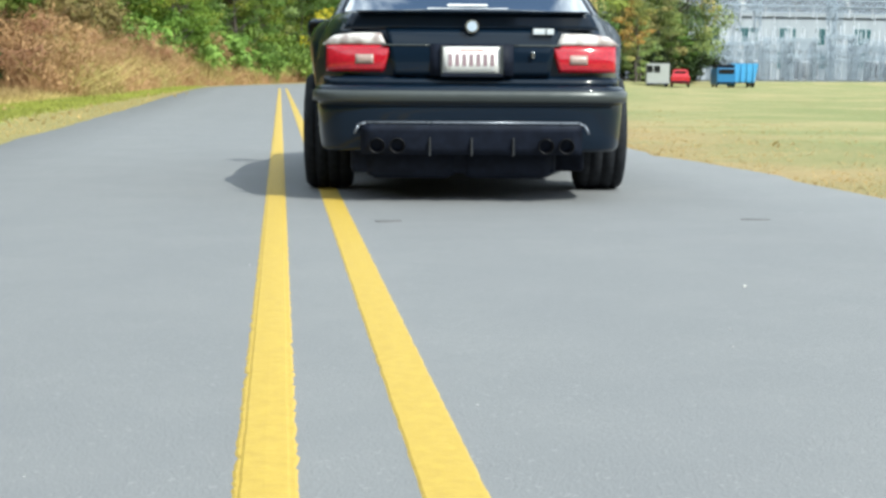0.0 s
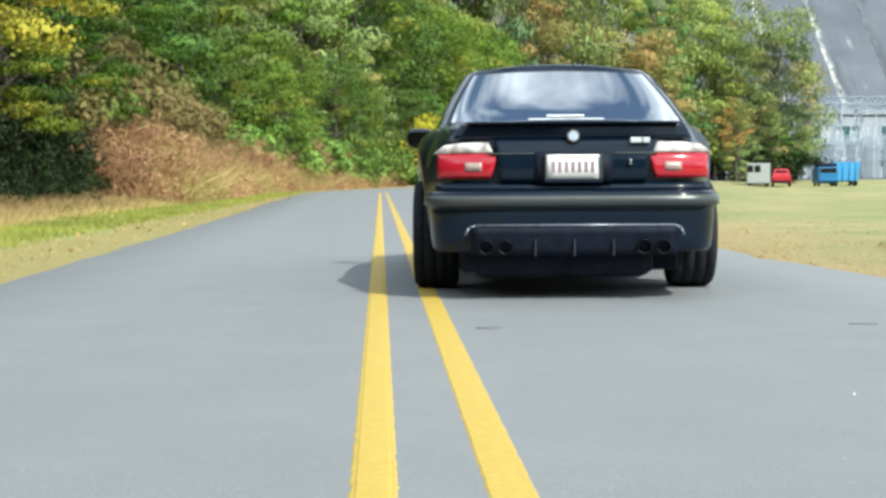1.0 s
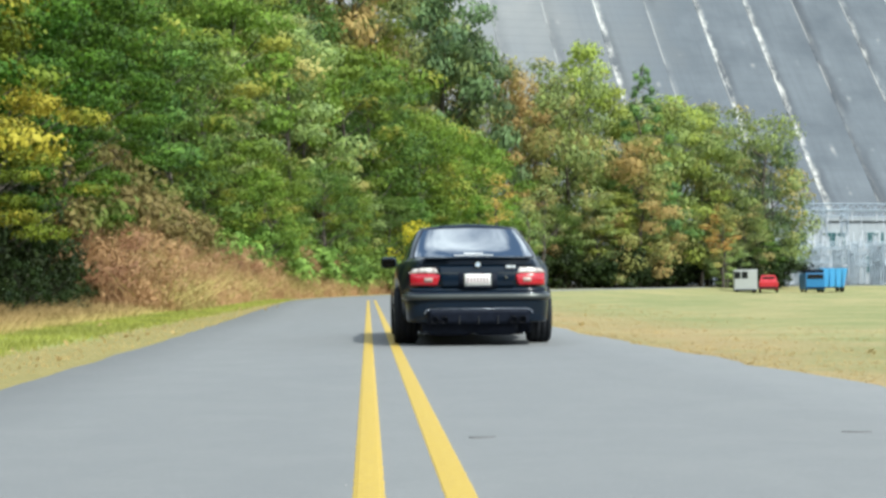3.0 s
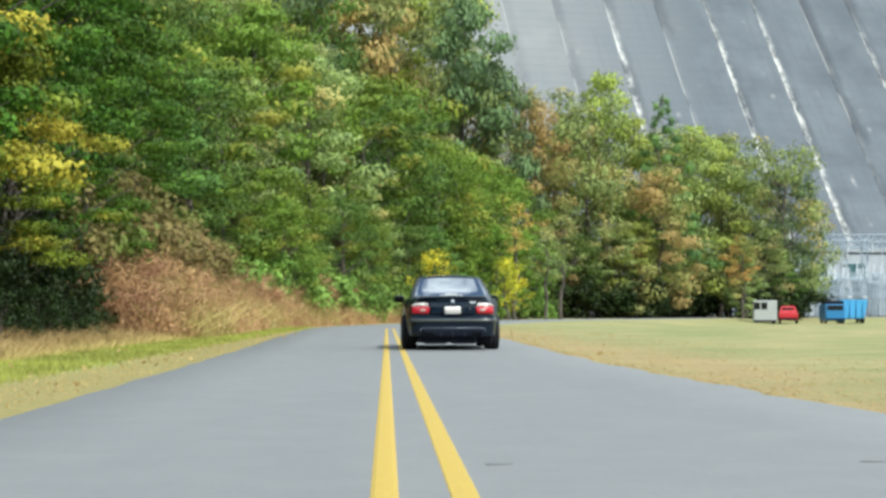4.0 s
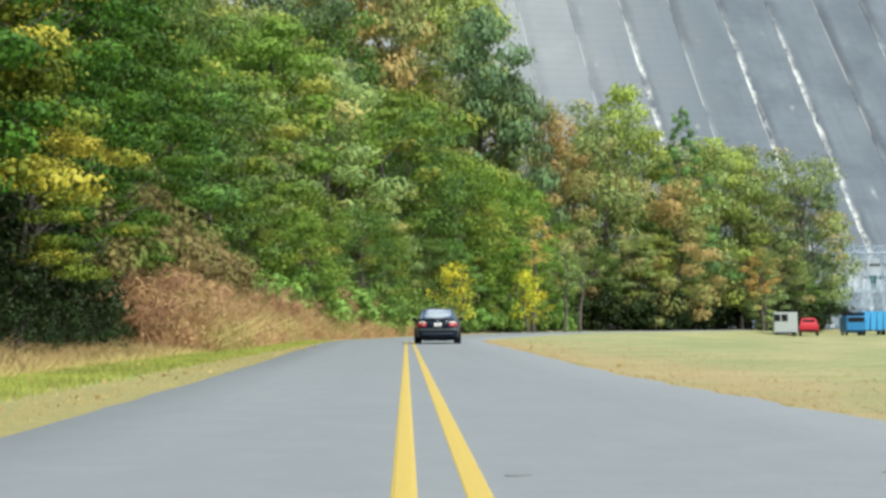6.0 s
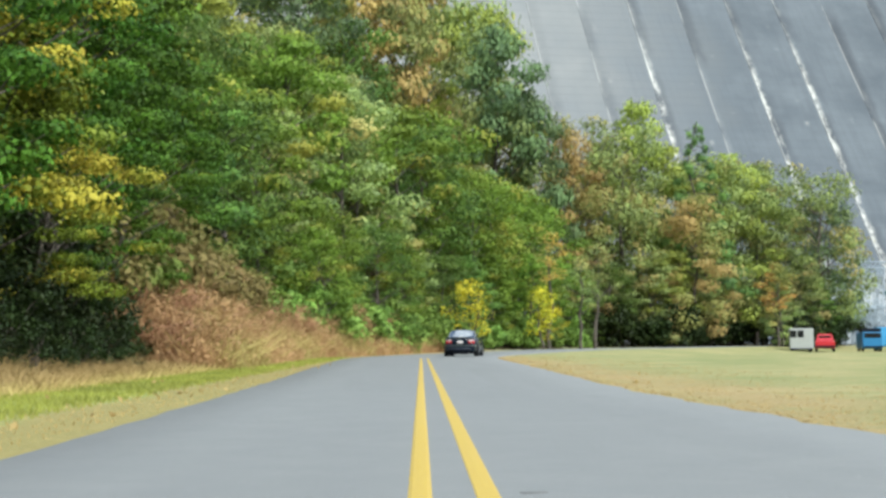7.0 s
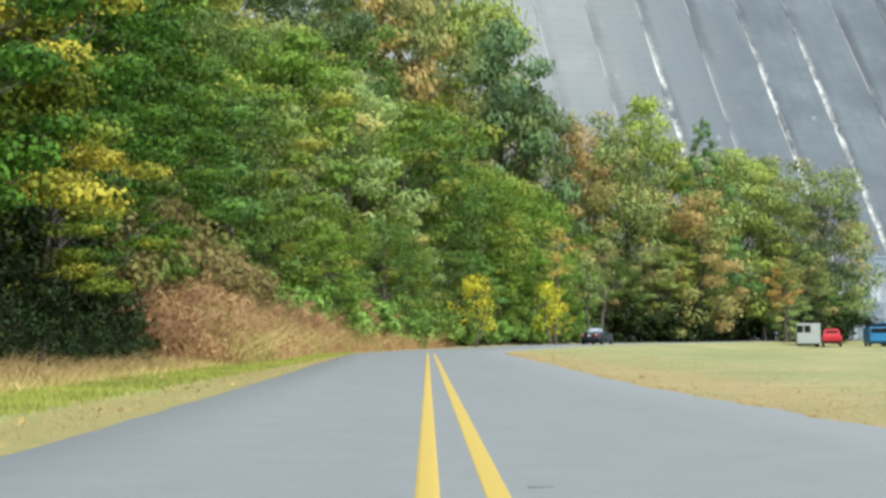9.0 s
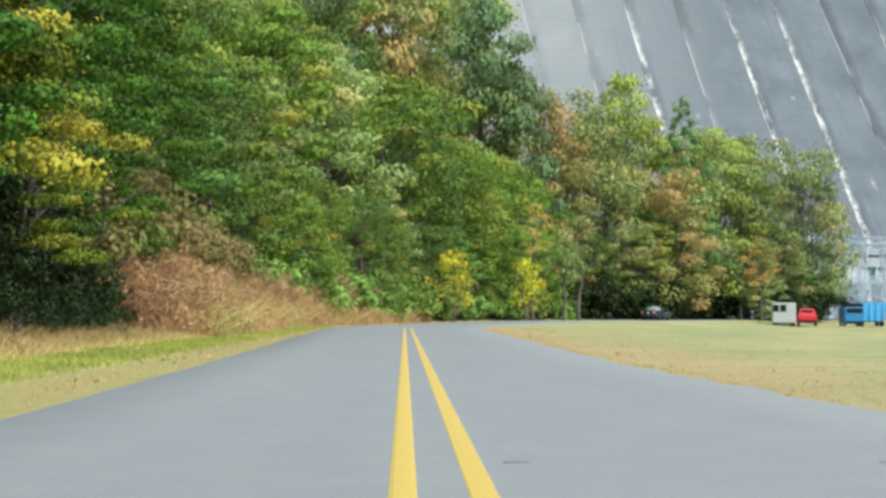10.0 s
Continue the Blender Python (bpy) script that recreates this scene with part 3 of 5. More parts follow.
def build_trees():
    rng = np.random.default_rng(11)
    kinds = {}
    for i, (k, n) in enumerate((("deep", 3), ("mixed", 3), ("olive", 3), ("lime", 2), ("rust", 2), ("dusk", 2))):
        kinds[k] = [broadleaf(40 + 10 * i + j, k, 12.0, 3.5 + 0.5 * j, 0.08 + 0.04 * j, 30, 7000, 0.27, TREE_LABEL[k], 0.08 * j, 0.92, 0.46) for j in range(n)]
    near = {k: [broadleaf(140 + 10 * i + j, leaf, 11.0, 3.8, 0.22, 38, 16000, 0.165, TREE_LABEL[k], 0.0, 0.70, 0.40) for j in range(2)] for i, (k, leaf) in enumerate((("deep", "shade"), ("mixed", "turning")))}
    gold = broadleaf(201, "gold", 4.5, 1.2, 0.30, 16, 900, 0.17, TREE_LABEL["gold"], 0.0, 1.25, 0.75)
    orange = broadleaf(202, "orange", 9.0, 1.9, 0.42, 20, 1500, 0.24, TREE_LABEL["orange"])
    pine = conifer(203, 15.0, 10000, "tall pine with light green needles")

    def pick(k):
        return kinds[k][rng.integers(len(kinds[k]))]

    # the near edge of the wood, beside the verge
    # tree at y 26, past the left edge, added to shade the hollow
    for k, j, x, y, s in (("mixed", 0, -9.0, 30.0, 0.85), ("mixed", 1, -10.6, 34.0, 1.0), ("deep", 0, -10.4, 40, 1.0), ("deep", 1, -10.8, 46, 1.05),
                          ("deep", 0, -11.6, 52, 1.05), ("deep", 1, -14.0, 44, 1.3), ("deep", 0, -15.0, 52, 1.35), ("mixed", 1, -12.6, 58, 0.95),
                          ("deep", 1, -16.0, 60, 1.3), ("mixed", 0, -12.5, 65, 0.9), ("deep", 0, -16.0, 68, 1.2), ("mixed", 1, -19.0, 62, 1.3),
                          ("deep", 0, -13.0, 30, 0.9), ("deep", 1, -8.6, 26, 0.85), ("mixed", 0, -13.5, 37, 1.15), ("deep", 1, -8.9, 36.5, 0.70),
                          ("deep", 0, -8.7, 44.0, 0.62), ("mixed", 0, -8.3, 33.5, 0.55), ("deep", 1, -10.9, 57, 0.85), ("deep", 0, -11.0, 63, 0.78)):
        stand(near[k][j], x, y, s, rng.random() * 360, 0.2)
    # the wooded slope, in rows that climb away from the road
    row_kinds = ["deep", "mixed", "mixed", "olive", "mixed", "deep", "olive", "mixed"]
    for row, dist in enumerate((8.5, 12.5, 17, 22, 28, 36)):
        s = 58 + 3.0 * row
        while s < 152:
            i = int((s + 120) / 2)
            x0, y0, h = LINE[i]
            lat = -dist + rng.normal() * 1.0
            x, y = x0 + lat * math.cos(h), y0 - lat * math.sin(h)
            if x < 15 and x > -36 and not (row == 0 and s < 75):
                late = s > 96
                ks = ["olive", "rust", "lime", "olive", "mixed", "deep"] if late and row > 2 else row_kinds
                size = 0.55 if row == 0 else 0.85 + 0.35 * rng.random()
                stand(pick(ks[rng.integers(len(ks))]), x, y, size * (1.12 if late else 1.0), rng.random() * 360, 0.3, 0.95 + 0.25 * rng.random())
            s += 4.8 + 2.0 * rng.random() + 0.5 * row
    # tall trees at the shoulder of the slope, then the belt behind the field
    for k, x, y, s, tall in (("deep", 38.5, 194, 1.0, 1.0), ("deep", 45.0, 198, 1.0, 1.0), ("deep", 51.0, 200, 0.9, 1.0), ("mixed", -13.0, 150, 1.8, 1.40), ("olive", -17.5, 141, 1.8, 1.3), ("rust", -2.6, 150, 1.75, 1.75), ("rust", -6.4, 149, 1.7, 1.35), ("olive", -1.0, 146, 1.35, 1.6), ("lime", 0.5, 170, 1.95, 1.5), ("olive", 4.5, 172, 1.95, 1.62), ("olive", -8.0, 170, 2.0, 1.3), ("lime", 7.0, 174, 1.8, 1.80),
                             ("dusk", 8.3, 160, 1.6, 1.80), ("dusk", 11.8, 161, 1.15, 2.05), ("olive", 8.0, 164, 1.5, 1.65), ("dusk", -10.5, 136, 1.6, 1.25), ("deep", -6.5, 140, 1.3, 1.3),
                             ("olive", 33.0, 190, 1.5, 1.35), ("lime", 38.0, 190, 1.5, 1.40), ("olive", 43.0, 191, 1.4, 1.45), ("olive", 46.6, 190, 1.15, 1.3), ("lime", 22.0, 184, 1.4, 1.38), ("rust", 17.5, 176, 1.3, 1.40),
                             ("rust", 16.0, 166, 1.25, 1.68), ("olive", 19.0, 170, 1.35, 1.5),
                             ("olive", 22.5, 172, 1.35, 1.66), ("lime", 25.5, 178, 1.45, 1.72), ("lime", 29.0, 181, 1.4, 1.50), ("rust", 32.4, 168.5, 1.10, 1.30), ("olive", 35.0, 178, 1.40, 1.32),
                             ("lime", 39.0, 180, 1.45, 1.30), ("olive", 43.0, 178, 1.4, 1.30), ("olive", 44.4, 183, 1.3, 1.3), ("dusk", 46.2, 180, 1.05, 1.45),
                             ("deep", 20.0, 165, 0.9, 0.9), ("olive", 25.0, 167, 0.95, 0.95), ("lime", 27.5, 169, 0.95, 1.0), ("olive", 34.5, 172, 0.85, 1.0),
                             ("olive", 41.0, 174, 0.82, 1.0), ("deep", 15.5, 160, 0.8, 0.9), ("deep", 45.5, 175, 0.7, 1.0)):
        stand(pick(k), x, y, s, rng.random() * 360, 0.3, tall)
    stand(pine, 31.6, 173, 1.72, 20, 0.3)
    stand(orange, 37.3, 165.0, 1.05, 70, 0.2)
    stand(kinds["olive"][0], 35.0, 166.5, 0.55, 40, 0.2, 1.1)
    stand(gold, 4.0, 112, 1.25, 10, 0.2)
    stand(gold, 10.9, 129, 1.25, 130, 0.2)
    stand(gold, 12.4, 131, 0.9, 230, 0.2)
    pale = broadleaf(210, "olive", 9.0, 1.9, 0.45, 16, 700, 0.22, "slim leaning tree with pale bark and few leaves")
    stand(pale, 14.6, 139, 1.0, 40, 0.2)
    stand(pale, 16.6, 141, 1.15, 160, 0.2)
    amber = broadleaf(204, "orange", 10.5, 1.5, 0.62, 12, 900, 0.19, "slim tree with amber leaves high on its trunk", 0.0, 1.2, 0.7)
    stand(amber, 11.5, 131.0, 1.0, 200, 0.2)
    # shrubs at the foot of the slope
    shrubs = [bush(300 + i, "shrub", 1500, 0.20, "leafy light green roadside shrub") for i in range(2)]
    dark = [bush(320 + i, "gloom", 1400, 0.19, "near-black shrub filling in the shade under the trees") for i in range(2)]
    s = 76.0
    while s < 150:
        i = int((s + 120) / 2)
        x0, y0, h = LINE[i]
        lat = -7.0 - 1.8 * rng.random() - 2.2 * float(smooth(100, 76, s))
        stand(shrubs[rng.integers(2)], x0 + lat * math.cos(h), y0 - lat * math.sin(h), (1.15 if 84 < s < 122 else 0.9) + 0.8 * rng.random(), rng.random() * 360, 0.1)
        s += 1.9
    # near-black shrubs added as the shade under the belt
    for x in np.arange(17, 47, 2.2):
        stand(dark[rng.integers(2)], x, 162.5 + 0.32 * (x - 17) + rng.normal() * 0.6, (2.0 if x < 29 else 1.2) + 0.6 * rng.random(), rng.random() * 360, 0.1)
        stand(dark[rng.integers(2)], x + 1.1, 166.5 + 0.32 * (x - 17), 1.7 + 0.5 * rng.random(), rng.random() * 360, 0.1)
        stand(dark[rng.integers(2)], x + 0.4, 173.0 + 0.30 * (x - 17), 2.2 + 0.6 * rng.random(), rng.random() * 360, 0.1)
    # smaller near-black ones, put in as the shade of the near hollow
    gloom = [bush(360 + i, "gloom", 1600, 0.12, "near-black shrub filling in for the hollow's deep shade") for i in range(2)]
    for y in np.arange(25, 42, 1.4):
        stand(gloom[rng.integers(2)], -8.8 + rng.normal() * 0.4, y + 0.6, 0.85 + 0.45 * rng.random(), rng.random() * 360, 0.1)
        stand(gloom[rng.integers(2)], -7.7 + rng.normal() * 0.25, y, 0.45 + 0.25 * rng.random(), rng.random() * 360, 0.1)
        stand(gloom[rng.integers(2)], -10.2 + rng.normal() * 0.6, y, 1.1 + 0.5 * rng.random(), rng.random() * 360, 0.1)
    # more near-black shrubs, to keep the gaps between trunks shaded
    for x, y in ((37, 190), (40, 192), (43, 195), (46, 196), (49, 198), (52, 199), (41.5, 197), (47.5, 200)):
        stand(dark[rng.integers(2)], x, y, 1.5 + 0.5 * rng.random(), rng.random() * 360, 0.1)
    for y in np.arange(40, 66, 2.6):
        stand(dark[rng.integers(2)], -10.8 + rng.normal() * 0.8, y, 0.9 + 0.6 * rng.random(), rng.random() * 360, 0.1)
    brush = [bush(350 + i, "tawny", 2200, 0.14, "olive-brown bush at the wood's edge") for i in range(2)]
    for y in np.arange(43, 80, 2.1):
        x = -9.3 - 1.4 * rng.random() + (0.5 * (y - 62) ** 2 / 160 if y > 62 else 0)
        stand(brush[rng.integers(2)], x, y, 1.15 + 1.15 * rng.random(), rng.random() * 360, 0.1)
    # withered bushes on the bank
    wither = [bush(340 + i, "dry", 2300, 0.22, "withered brown bush on the bank", "dry_bush", 0.12) for i in range(2)]
    for y in np.arange(42, 104, 1.5):
        x = -6.9 - 1.9 * rng.random() + (0.5 * (y - 62) ** 2 / 160 if y > 62 else 0)
        stand(wither[rng.integers(2)], x, y, 0.75 + 0.8 * rng.random() ** 1.7, rng.random() * 360, 0.1)
    for y in np.arange(45, 76, 1.9):
        x = -8.6 - 1.6 * rng.random() + (0.5 * (y - 62) ** 2 / 160 if y > 62 else 0)
        stand(wither[rng.integers(2)], x, y, 0.95 + 0.5 * rng.random(), rng.random() * 360, 0.1, 1.0 + 0.25 * rng.random())


def blades(name, x, y, z, height, lean, width, material, rng):
    """Thin upright blades, one triangle each, rooted at x, y, z."""
    n = len(x)
    a = rng.random(n) * 2 * math.pi
    tip = np.stack([np.cos(a) * lean * height, np.sin(a) * lean * height, height], 1)
    root = np.stack([x, y, z], 1)
    c = rng.random(n) * 2 * math.pi
    side = np.stack([np.cos(c), np.sin(c) * 0.5, np.zeros(n)], 1) * (width * 0.5)[:, None]
    v = np.stack([root - side, root + side, root + tip], 1).reshape(-1, 3)
    return fast_mesh(name, v, np.arange(3 * n).reshape(n, 3), material)


def build_weeds():
    rng = np.random.default_rng(5)
    # dry brush on the bank, in tufts
    n = 80000
    tufts = 900
    ts, tl = 41 + 68 * rng.random(tufts) ** 1.2, -5.6 - 4.4 * rng.random(tufts) ** 1.3
    pick = rng.integers(tufts, size=n)
    s = ts[pick] + rng.normal(size=n) * 0.35
    lat = tl[pick] + rng.normal(size=n) * 0.30
    x, y = lat + ROAD_X, s
    bend = y > BEND_Y
    x = np.where(bend, ROAD_X + BEND_R - (BEND_R - lat) * np.cos((s - BEND_Y) / BEND_R), x)
    y = np.where(bend, BEND_Y + (BEND_R - lat) * np.sin((s - BEND_Y) / BEND_R), y)
    z, u = land(x, y)
    tall = (0.50 + 1.60 * rng.random(tufts) ** 1.2)[pick] * (0.45 + 0.55 * smooth(5.4, 7.5, -lat)) * (0.5 + 0.7 * rng.random(n))
    tagged(put("dry_brush", blades("dry_brush", x, y, z - 0.05, tall, 0.25 + 0.6 * rng.random(n), 0.014 + 0.035 * rng.random(n), LEAF["dry"], rng)),
           "tangled dry brown weeds on the roadside bank", "dry weeds", kind="stuff")
    # low dry tufts along the foot of the hollow
    m, tufts = 16000, 420
    ty, tx = 22 + 24 * rng.random(tufts), -5.7 - 1.9 * rng.random(tufts) ** 1.2
    pk = rng.integers(tufts, size=m)
    fx, fy = tx[pk] + rng.normal(size=m) * 0.16, ty[pk] + rng.normal(size=m) * 0.16
    fz, fu = land(fx, fy)
    tagged(put("dry_tufts", blades("dry_tufts", fx, fy, fz - 0.05, (0.08 + 0.34 * rng.random(tufts) ** 2.2)[pk] * (0.5 + 0.6 * rng.random(m)), 0.5 + 1.3 * rng.random(m), 0.016 + 0.03 * rng.random(m), LEAF["hay"], rng)),
           "low tufts of dry tan grass under the trees", "dry grass", kind="stuff")
    m = 14000
    fy, fx = 14 + 30 * rng.random(m), -5.3 - 1.3 * rng.random(m) ** 1.4
    fz, fu = land(fx, fy)
    tagged(put("dry_fringe", blades("dry_fringe", fx, fy, fz - 0.05, 0.04 + 0.22 * rng.random(m) ** 2.5, 0.6 + 1.2 * rng.random(m), 0.01 + 0.02 * rng.random(m), LEAF["hay"], rng)),
           "short tan dry grass at the foot of the bank", "dry grass", kind="stuff")
    # dead woody stems leaning every way
    k = 2600
    pk = rng.integers(n, size=k)
    tagged(put("dead_stems", blades("dead_stems", x[pk], y[pk], z[pk] + 0.5 * tall[pk] * rng.random(k), 0.35 + 0.9 * rng.random(k), 0.5 + 2.2 * rng.random(k), 0.025 + 0.035 * rng.random(k), LEAF["hay"], rng)),
           "pale dead stems tangled in the weeds", "dry weeds", kind="stuff")
    # seed heads and withered leaves among them
    k = 42000
    pk = rng.integers(n, size=k)
    c = np.stack([x[pk], y[pk], z[pk] + tall[pk] * (0.35 + 0.65 * rng.random(k))], 1)
    tagged(put("withered_leaves", leaf_mesh("withered_leaves", c, np.full((k, 3), 0.16), k, 0.13, LEAF["dry"], rng, 0.9)),
           "withered brown leaves and seed heads on the weeds", "dry weeds", kind="stuff")
    # verge grass
    for name, lo, hi, y0, y1, n, h, mat, text in (
            ("verge_grass", -5.8, -3.9, 7, 75, 30000, 0.045, "grass", "short green verge grass beside the asphalt"),
            ("verge_stubble", -4.2, -2.75, 7, 60, 3500, 0.006, "hay", "thin olive-brown grass stubble along the asphalt"),):
        y = y0 + (y1 - y0) * rng.random(n) ** 1.6
        lat = lo + (hi - lo) * rng.random(n) + rng.normal(size=n) * 0.12
        x = lat + ROAD_X
        z, u = land(x, y)
        ok = (np.abs(u) > 2.8)
        x, y, z = x[ok], y[ok], z[ok]
        tagged(put(name, blades(name, x, y, z - 0.03, h * (0.5 + rng.random(len(x))) + 0.02, 0.3 + 0.6 * rng.random(len(x)), 0.008 + 0.012 * rng.random(len(x)) + 0.0002 * y, LEAF[mat], rng)),
               text, "grass", kind="stuff")
    # dry tufts on the field's edge
    n, tufts = 17000, 3400
    ty = 5.5 + 75 * rng.random(tufts) ** 1.7
    left, right = road_edges(ty)
    tl = right + 0.02 + 4.5 * rng.random(tufts) ** 2.6
    pk = rng.integers(tufts, size=n)
    px, py = tl[pk] + ROAD_X + rng.normal(size=n) * 0.07, ty[pk] + rng.normal(size=n) * 0.07
    keep = along(px, py)[0] > 2.6
    px, py = px[keep], py[keep]
    pz = land(px, py)[0]
    tagged(put("field_edge_grass", blades("field_edge_grass", px, py, pz - 0.03, 0.012 + 0.026 * rng.random(len(px)), 0.8 + 1.6 * rng.random(len(px)), 0.004 + 0.006 * rng.random(len(px)) + 0.00015 * py, LEAF["hay"], rng)),
           "short straw-coloured grass tufts along the asphalt", "grass", kind="stuff")
    # fallen leaves
    n = 110
    y = 8 + 45 * rng.random(n)
    x = np.where(rng.random(n) < 0.75, -2.75 - 2.6 * rng.random(n) ** 1.5, 3.0 + 1.8 * rng.random(n))
    z, u = land(x, y)
    c = np.stack([x, y, z + 0.03], 1)
    tagged(put("fallen_leaves", leaf_mesh("fallen_leaves", c, np.full((n, 3), 0.03), n, 0.08, LEAF["hay"], rng, 0.9)),
           "scattered fallen leaves on the verge", "leaves", kind="stuff")


build_trees()
build_weeds()


# ---- the car ----
def car_paint():
    """Near-black clear-coated paint under a thin film of road dust."""
    m = Mat("black_car_paint", 0.30)
    m.color(m.ramp(m.noise(400, 2), [(0.3, (0.002, 0.007, 0.016)), (0.7, (0.004, 0.011, 0.023))]))
    m.bsdf.inputs["Coat Weight"].default_value = 0.60
    m.bsdf.inputs["Coat IOR"].default_value = 1.45
    m.bsdf.inputs["Specular IOR Level"].default_value = 0.04
    dust = m.noise(3, 5, 0.6)
    m.rough(m.ramp(dust, [(0.3, grey(0.30)), (0.7, grey(0.45))]))
    m.link(m.ramp(dust, [(0.3, grey(0.03)), (0.7, grey(0.09))]), m.bsdf.inputs["Coat Roughness"])
    return m.m


PAINT = car_paint()
RUBBER = m_plain("tyre_rubber", (0.020, 0.022, 0.026), 0.85, 0, 0.3, 30)
DARK_PLASTIC = m_plain("dark_plastic", (0.009, 0.012, 0.022), 0.6, 0, 0.3, 20)
DARK_PLASTIC.node_tree.nodes["Principled BSDF"].inputs["Specular IOR Level"].default_value = 0.12
RUBBER.node_tree.nodes["Principled BSDF"].inputs["Specular IOR Level"].default_value = 0.15
L_REAR, L_FRONT, BELT_HALF = -0.98, 3.62, 0.86


def deck_height(y):
    """The body's upper line, from the boot lid over the waist to the nose."""
    return float(np.interp(y, [-0.98, -0.90, -0.45, 0.2, 1.4, 2.1, 2.9, 3.4, 3.62], [0.925, 0.945, 0.955, 0.93, 0.905, 0.91, 0.84, 0.74, 0.62]))


def sill_height(y):
    z = float(np.interp(y, [-0.98, -0.6, -0.3, 0.4, 2.4, 3.62], [0.52, 0.42, 0.24, 0.22, 0.22, 0.24]))
    for axle in (0.0, 2.83):
        d = abs(y - axle)
        if d < 0.355:
            z = max(z, 0.315 + math.sqrt(0.355 ** 2 - d * d))
    return z


def plan_ring(count, half, rear, front):
    """A rounded plan outline, run from the rear's middle round the right side."""
    pts = []
    for i in range(count):
        a = 2 * math.pi * i / count
        c, s = math.cos(a), math.sin(a)
        n = 0.34
        x = half * math.copysign(abs(s) ** n, s)
        k = 0.5 * (1 - math.copysign(abs(c) ** 0.22, c))
        pts.append((x, rear + (front - rear) * k))
    return pts


def build_car():
    car = thing("car", pose(1.1, 9, 0), "black four-door sports saloon driving off along the road", "car")
    # body shell: rings from the sill up to the waist, then in over boot and bonnet
    count = 240
    verts, faces = [], []
    levels = [(0.0, 0.955, 0.03), (0.12, 0.985, 0.01), (0.35, 1.0, 0.0), (0.55, 1.0, 0.0), (0.66, 0.992, 0.0), (0.80, 0.965, 0.015), (0.92, 0.92, 0.03), (0.985, 0.87, 0.05), (1.0, 0.82, 0.075)]
    rings = []
    for f, wide, inset in levels:
        ring = []
        for x, y in plan_ring(count, 0.87 * wide, L_REAR + inset, L_FRONT - inset * 2):
            taper = 1 - 0.115 * float(smooth(0.1, -0.85, y)) - 0.10 * float(smooth(2.7, 3.62, y))
            zb, zt = sill_height(y), deck_height(y)
            ring.append((x * taper, y, zb + f * (zt - zb)))
        rings.append(ring)
    top = rings[-1]
    for k in (0.9, 0.7, 0.4, 0.0):
        rings.append([(x * k, y * (0.97 + 0.03 * k) + 0.03 * (1 - k), z + 0.018 * (1 - k * k)) for x, y, z in top])
    for r in rings:
        verts += r
    for i in range(len(rings) - 1):
        for j in range(count):
            a, b = i * count + j, i * count + (j + 1) % count
            faces.append((a, b, b + count, a + count))
    put("body", mesh_of("body", verts, faces, PAINT, True), car, "glossy black painted body shell")
    build_cabin(car)
    build_rear(car)
    wheels = build_wheels(car)
    return car, wheels


def cabin_point(a, f, lift=0.0):
    """A point of the greenhouse: a turns round it from the rear's middle, f climbs from waist to roof edge."""
    half = 0.755 + (0.585 - 0.755) * f + 0.018 * math.sin(math.pi * f)
    rear = -0.47 + (0.50 + 0.47) * f ** 0.92
    front = 2.28 + (1.42 - 2.28) * f
    c, s = math.cos(a), math.sin(a)
    x = half * math.copysign(abs(s) ** 0.34, s)
    k = 0.5 * (1 - math.copysign(abs(c) ** 0.24, c))
    y = rear + (front - rear) * k
    z = 0.935 + (1.296 - 0.935) * f + 0.028 * math.cos(min(1, abs(x) / half) * math.pi / 2) * f
    return Vector((x, y, z))


def cabin_panel(name, a0, a1, f0, f1, material, parent, label="", lift=0.005, na=24, nf=8):
    verts, faces = [], []
    for i in range(nf + 1):
        f = f0 + (f1 - f0) * i / nf
        for j in range(na + 1):
            a = a0 + (a1 - a0) * j / na
            p = cabin_point(a, f)
            da, df = cabin_point(a + 0.01, f) - cabin_point(a - 0.01, f), cabin_point(a, f + 0.01) - cabin_point(a, f - 0.01)
            nrm = da.cross(df).normalized()
            verts.append(p + nrm * lift)
    for i in range(nf):
        for j in range(na):
            p = i * (na + 1) + j
            faces.append((p, p + 1, p + na + 2, p + na + 1))
    return put(name, mesh_of(name, verts, faces, material, True), parent, label)


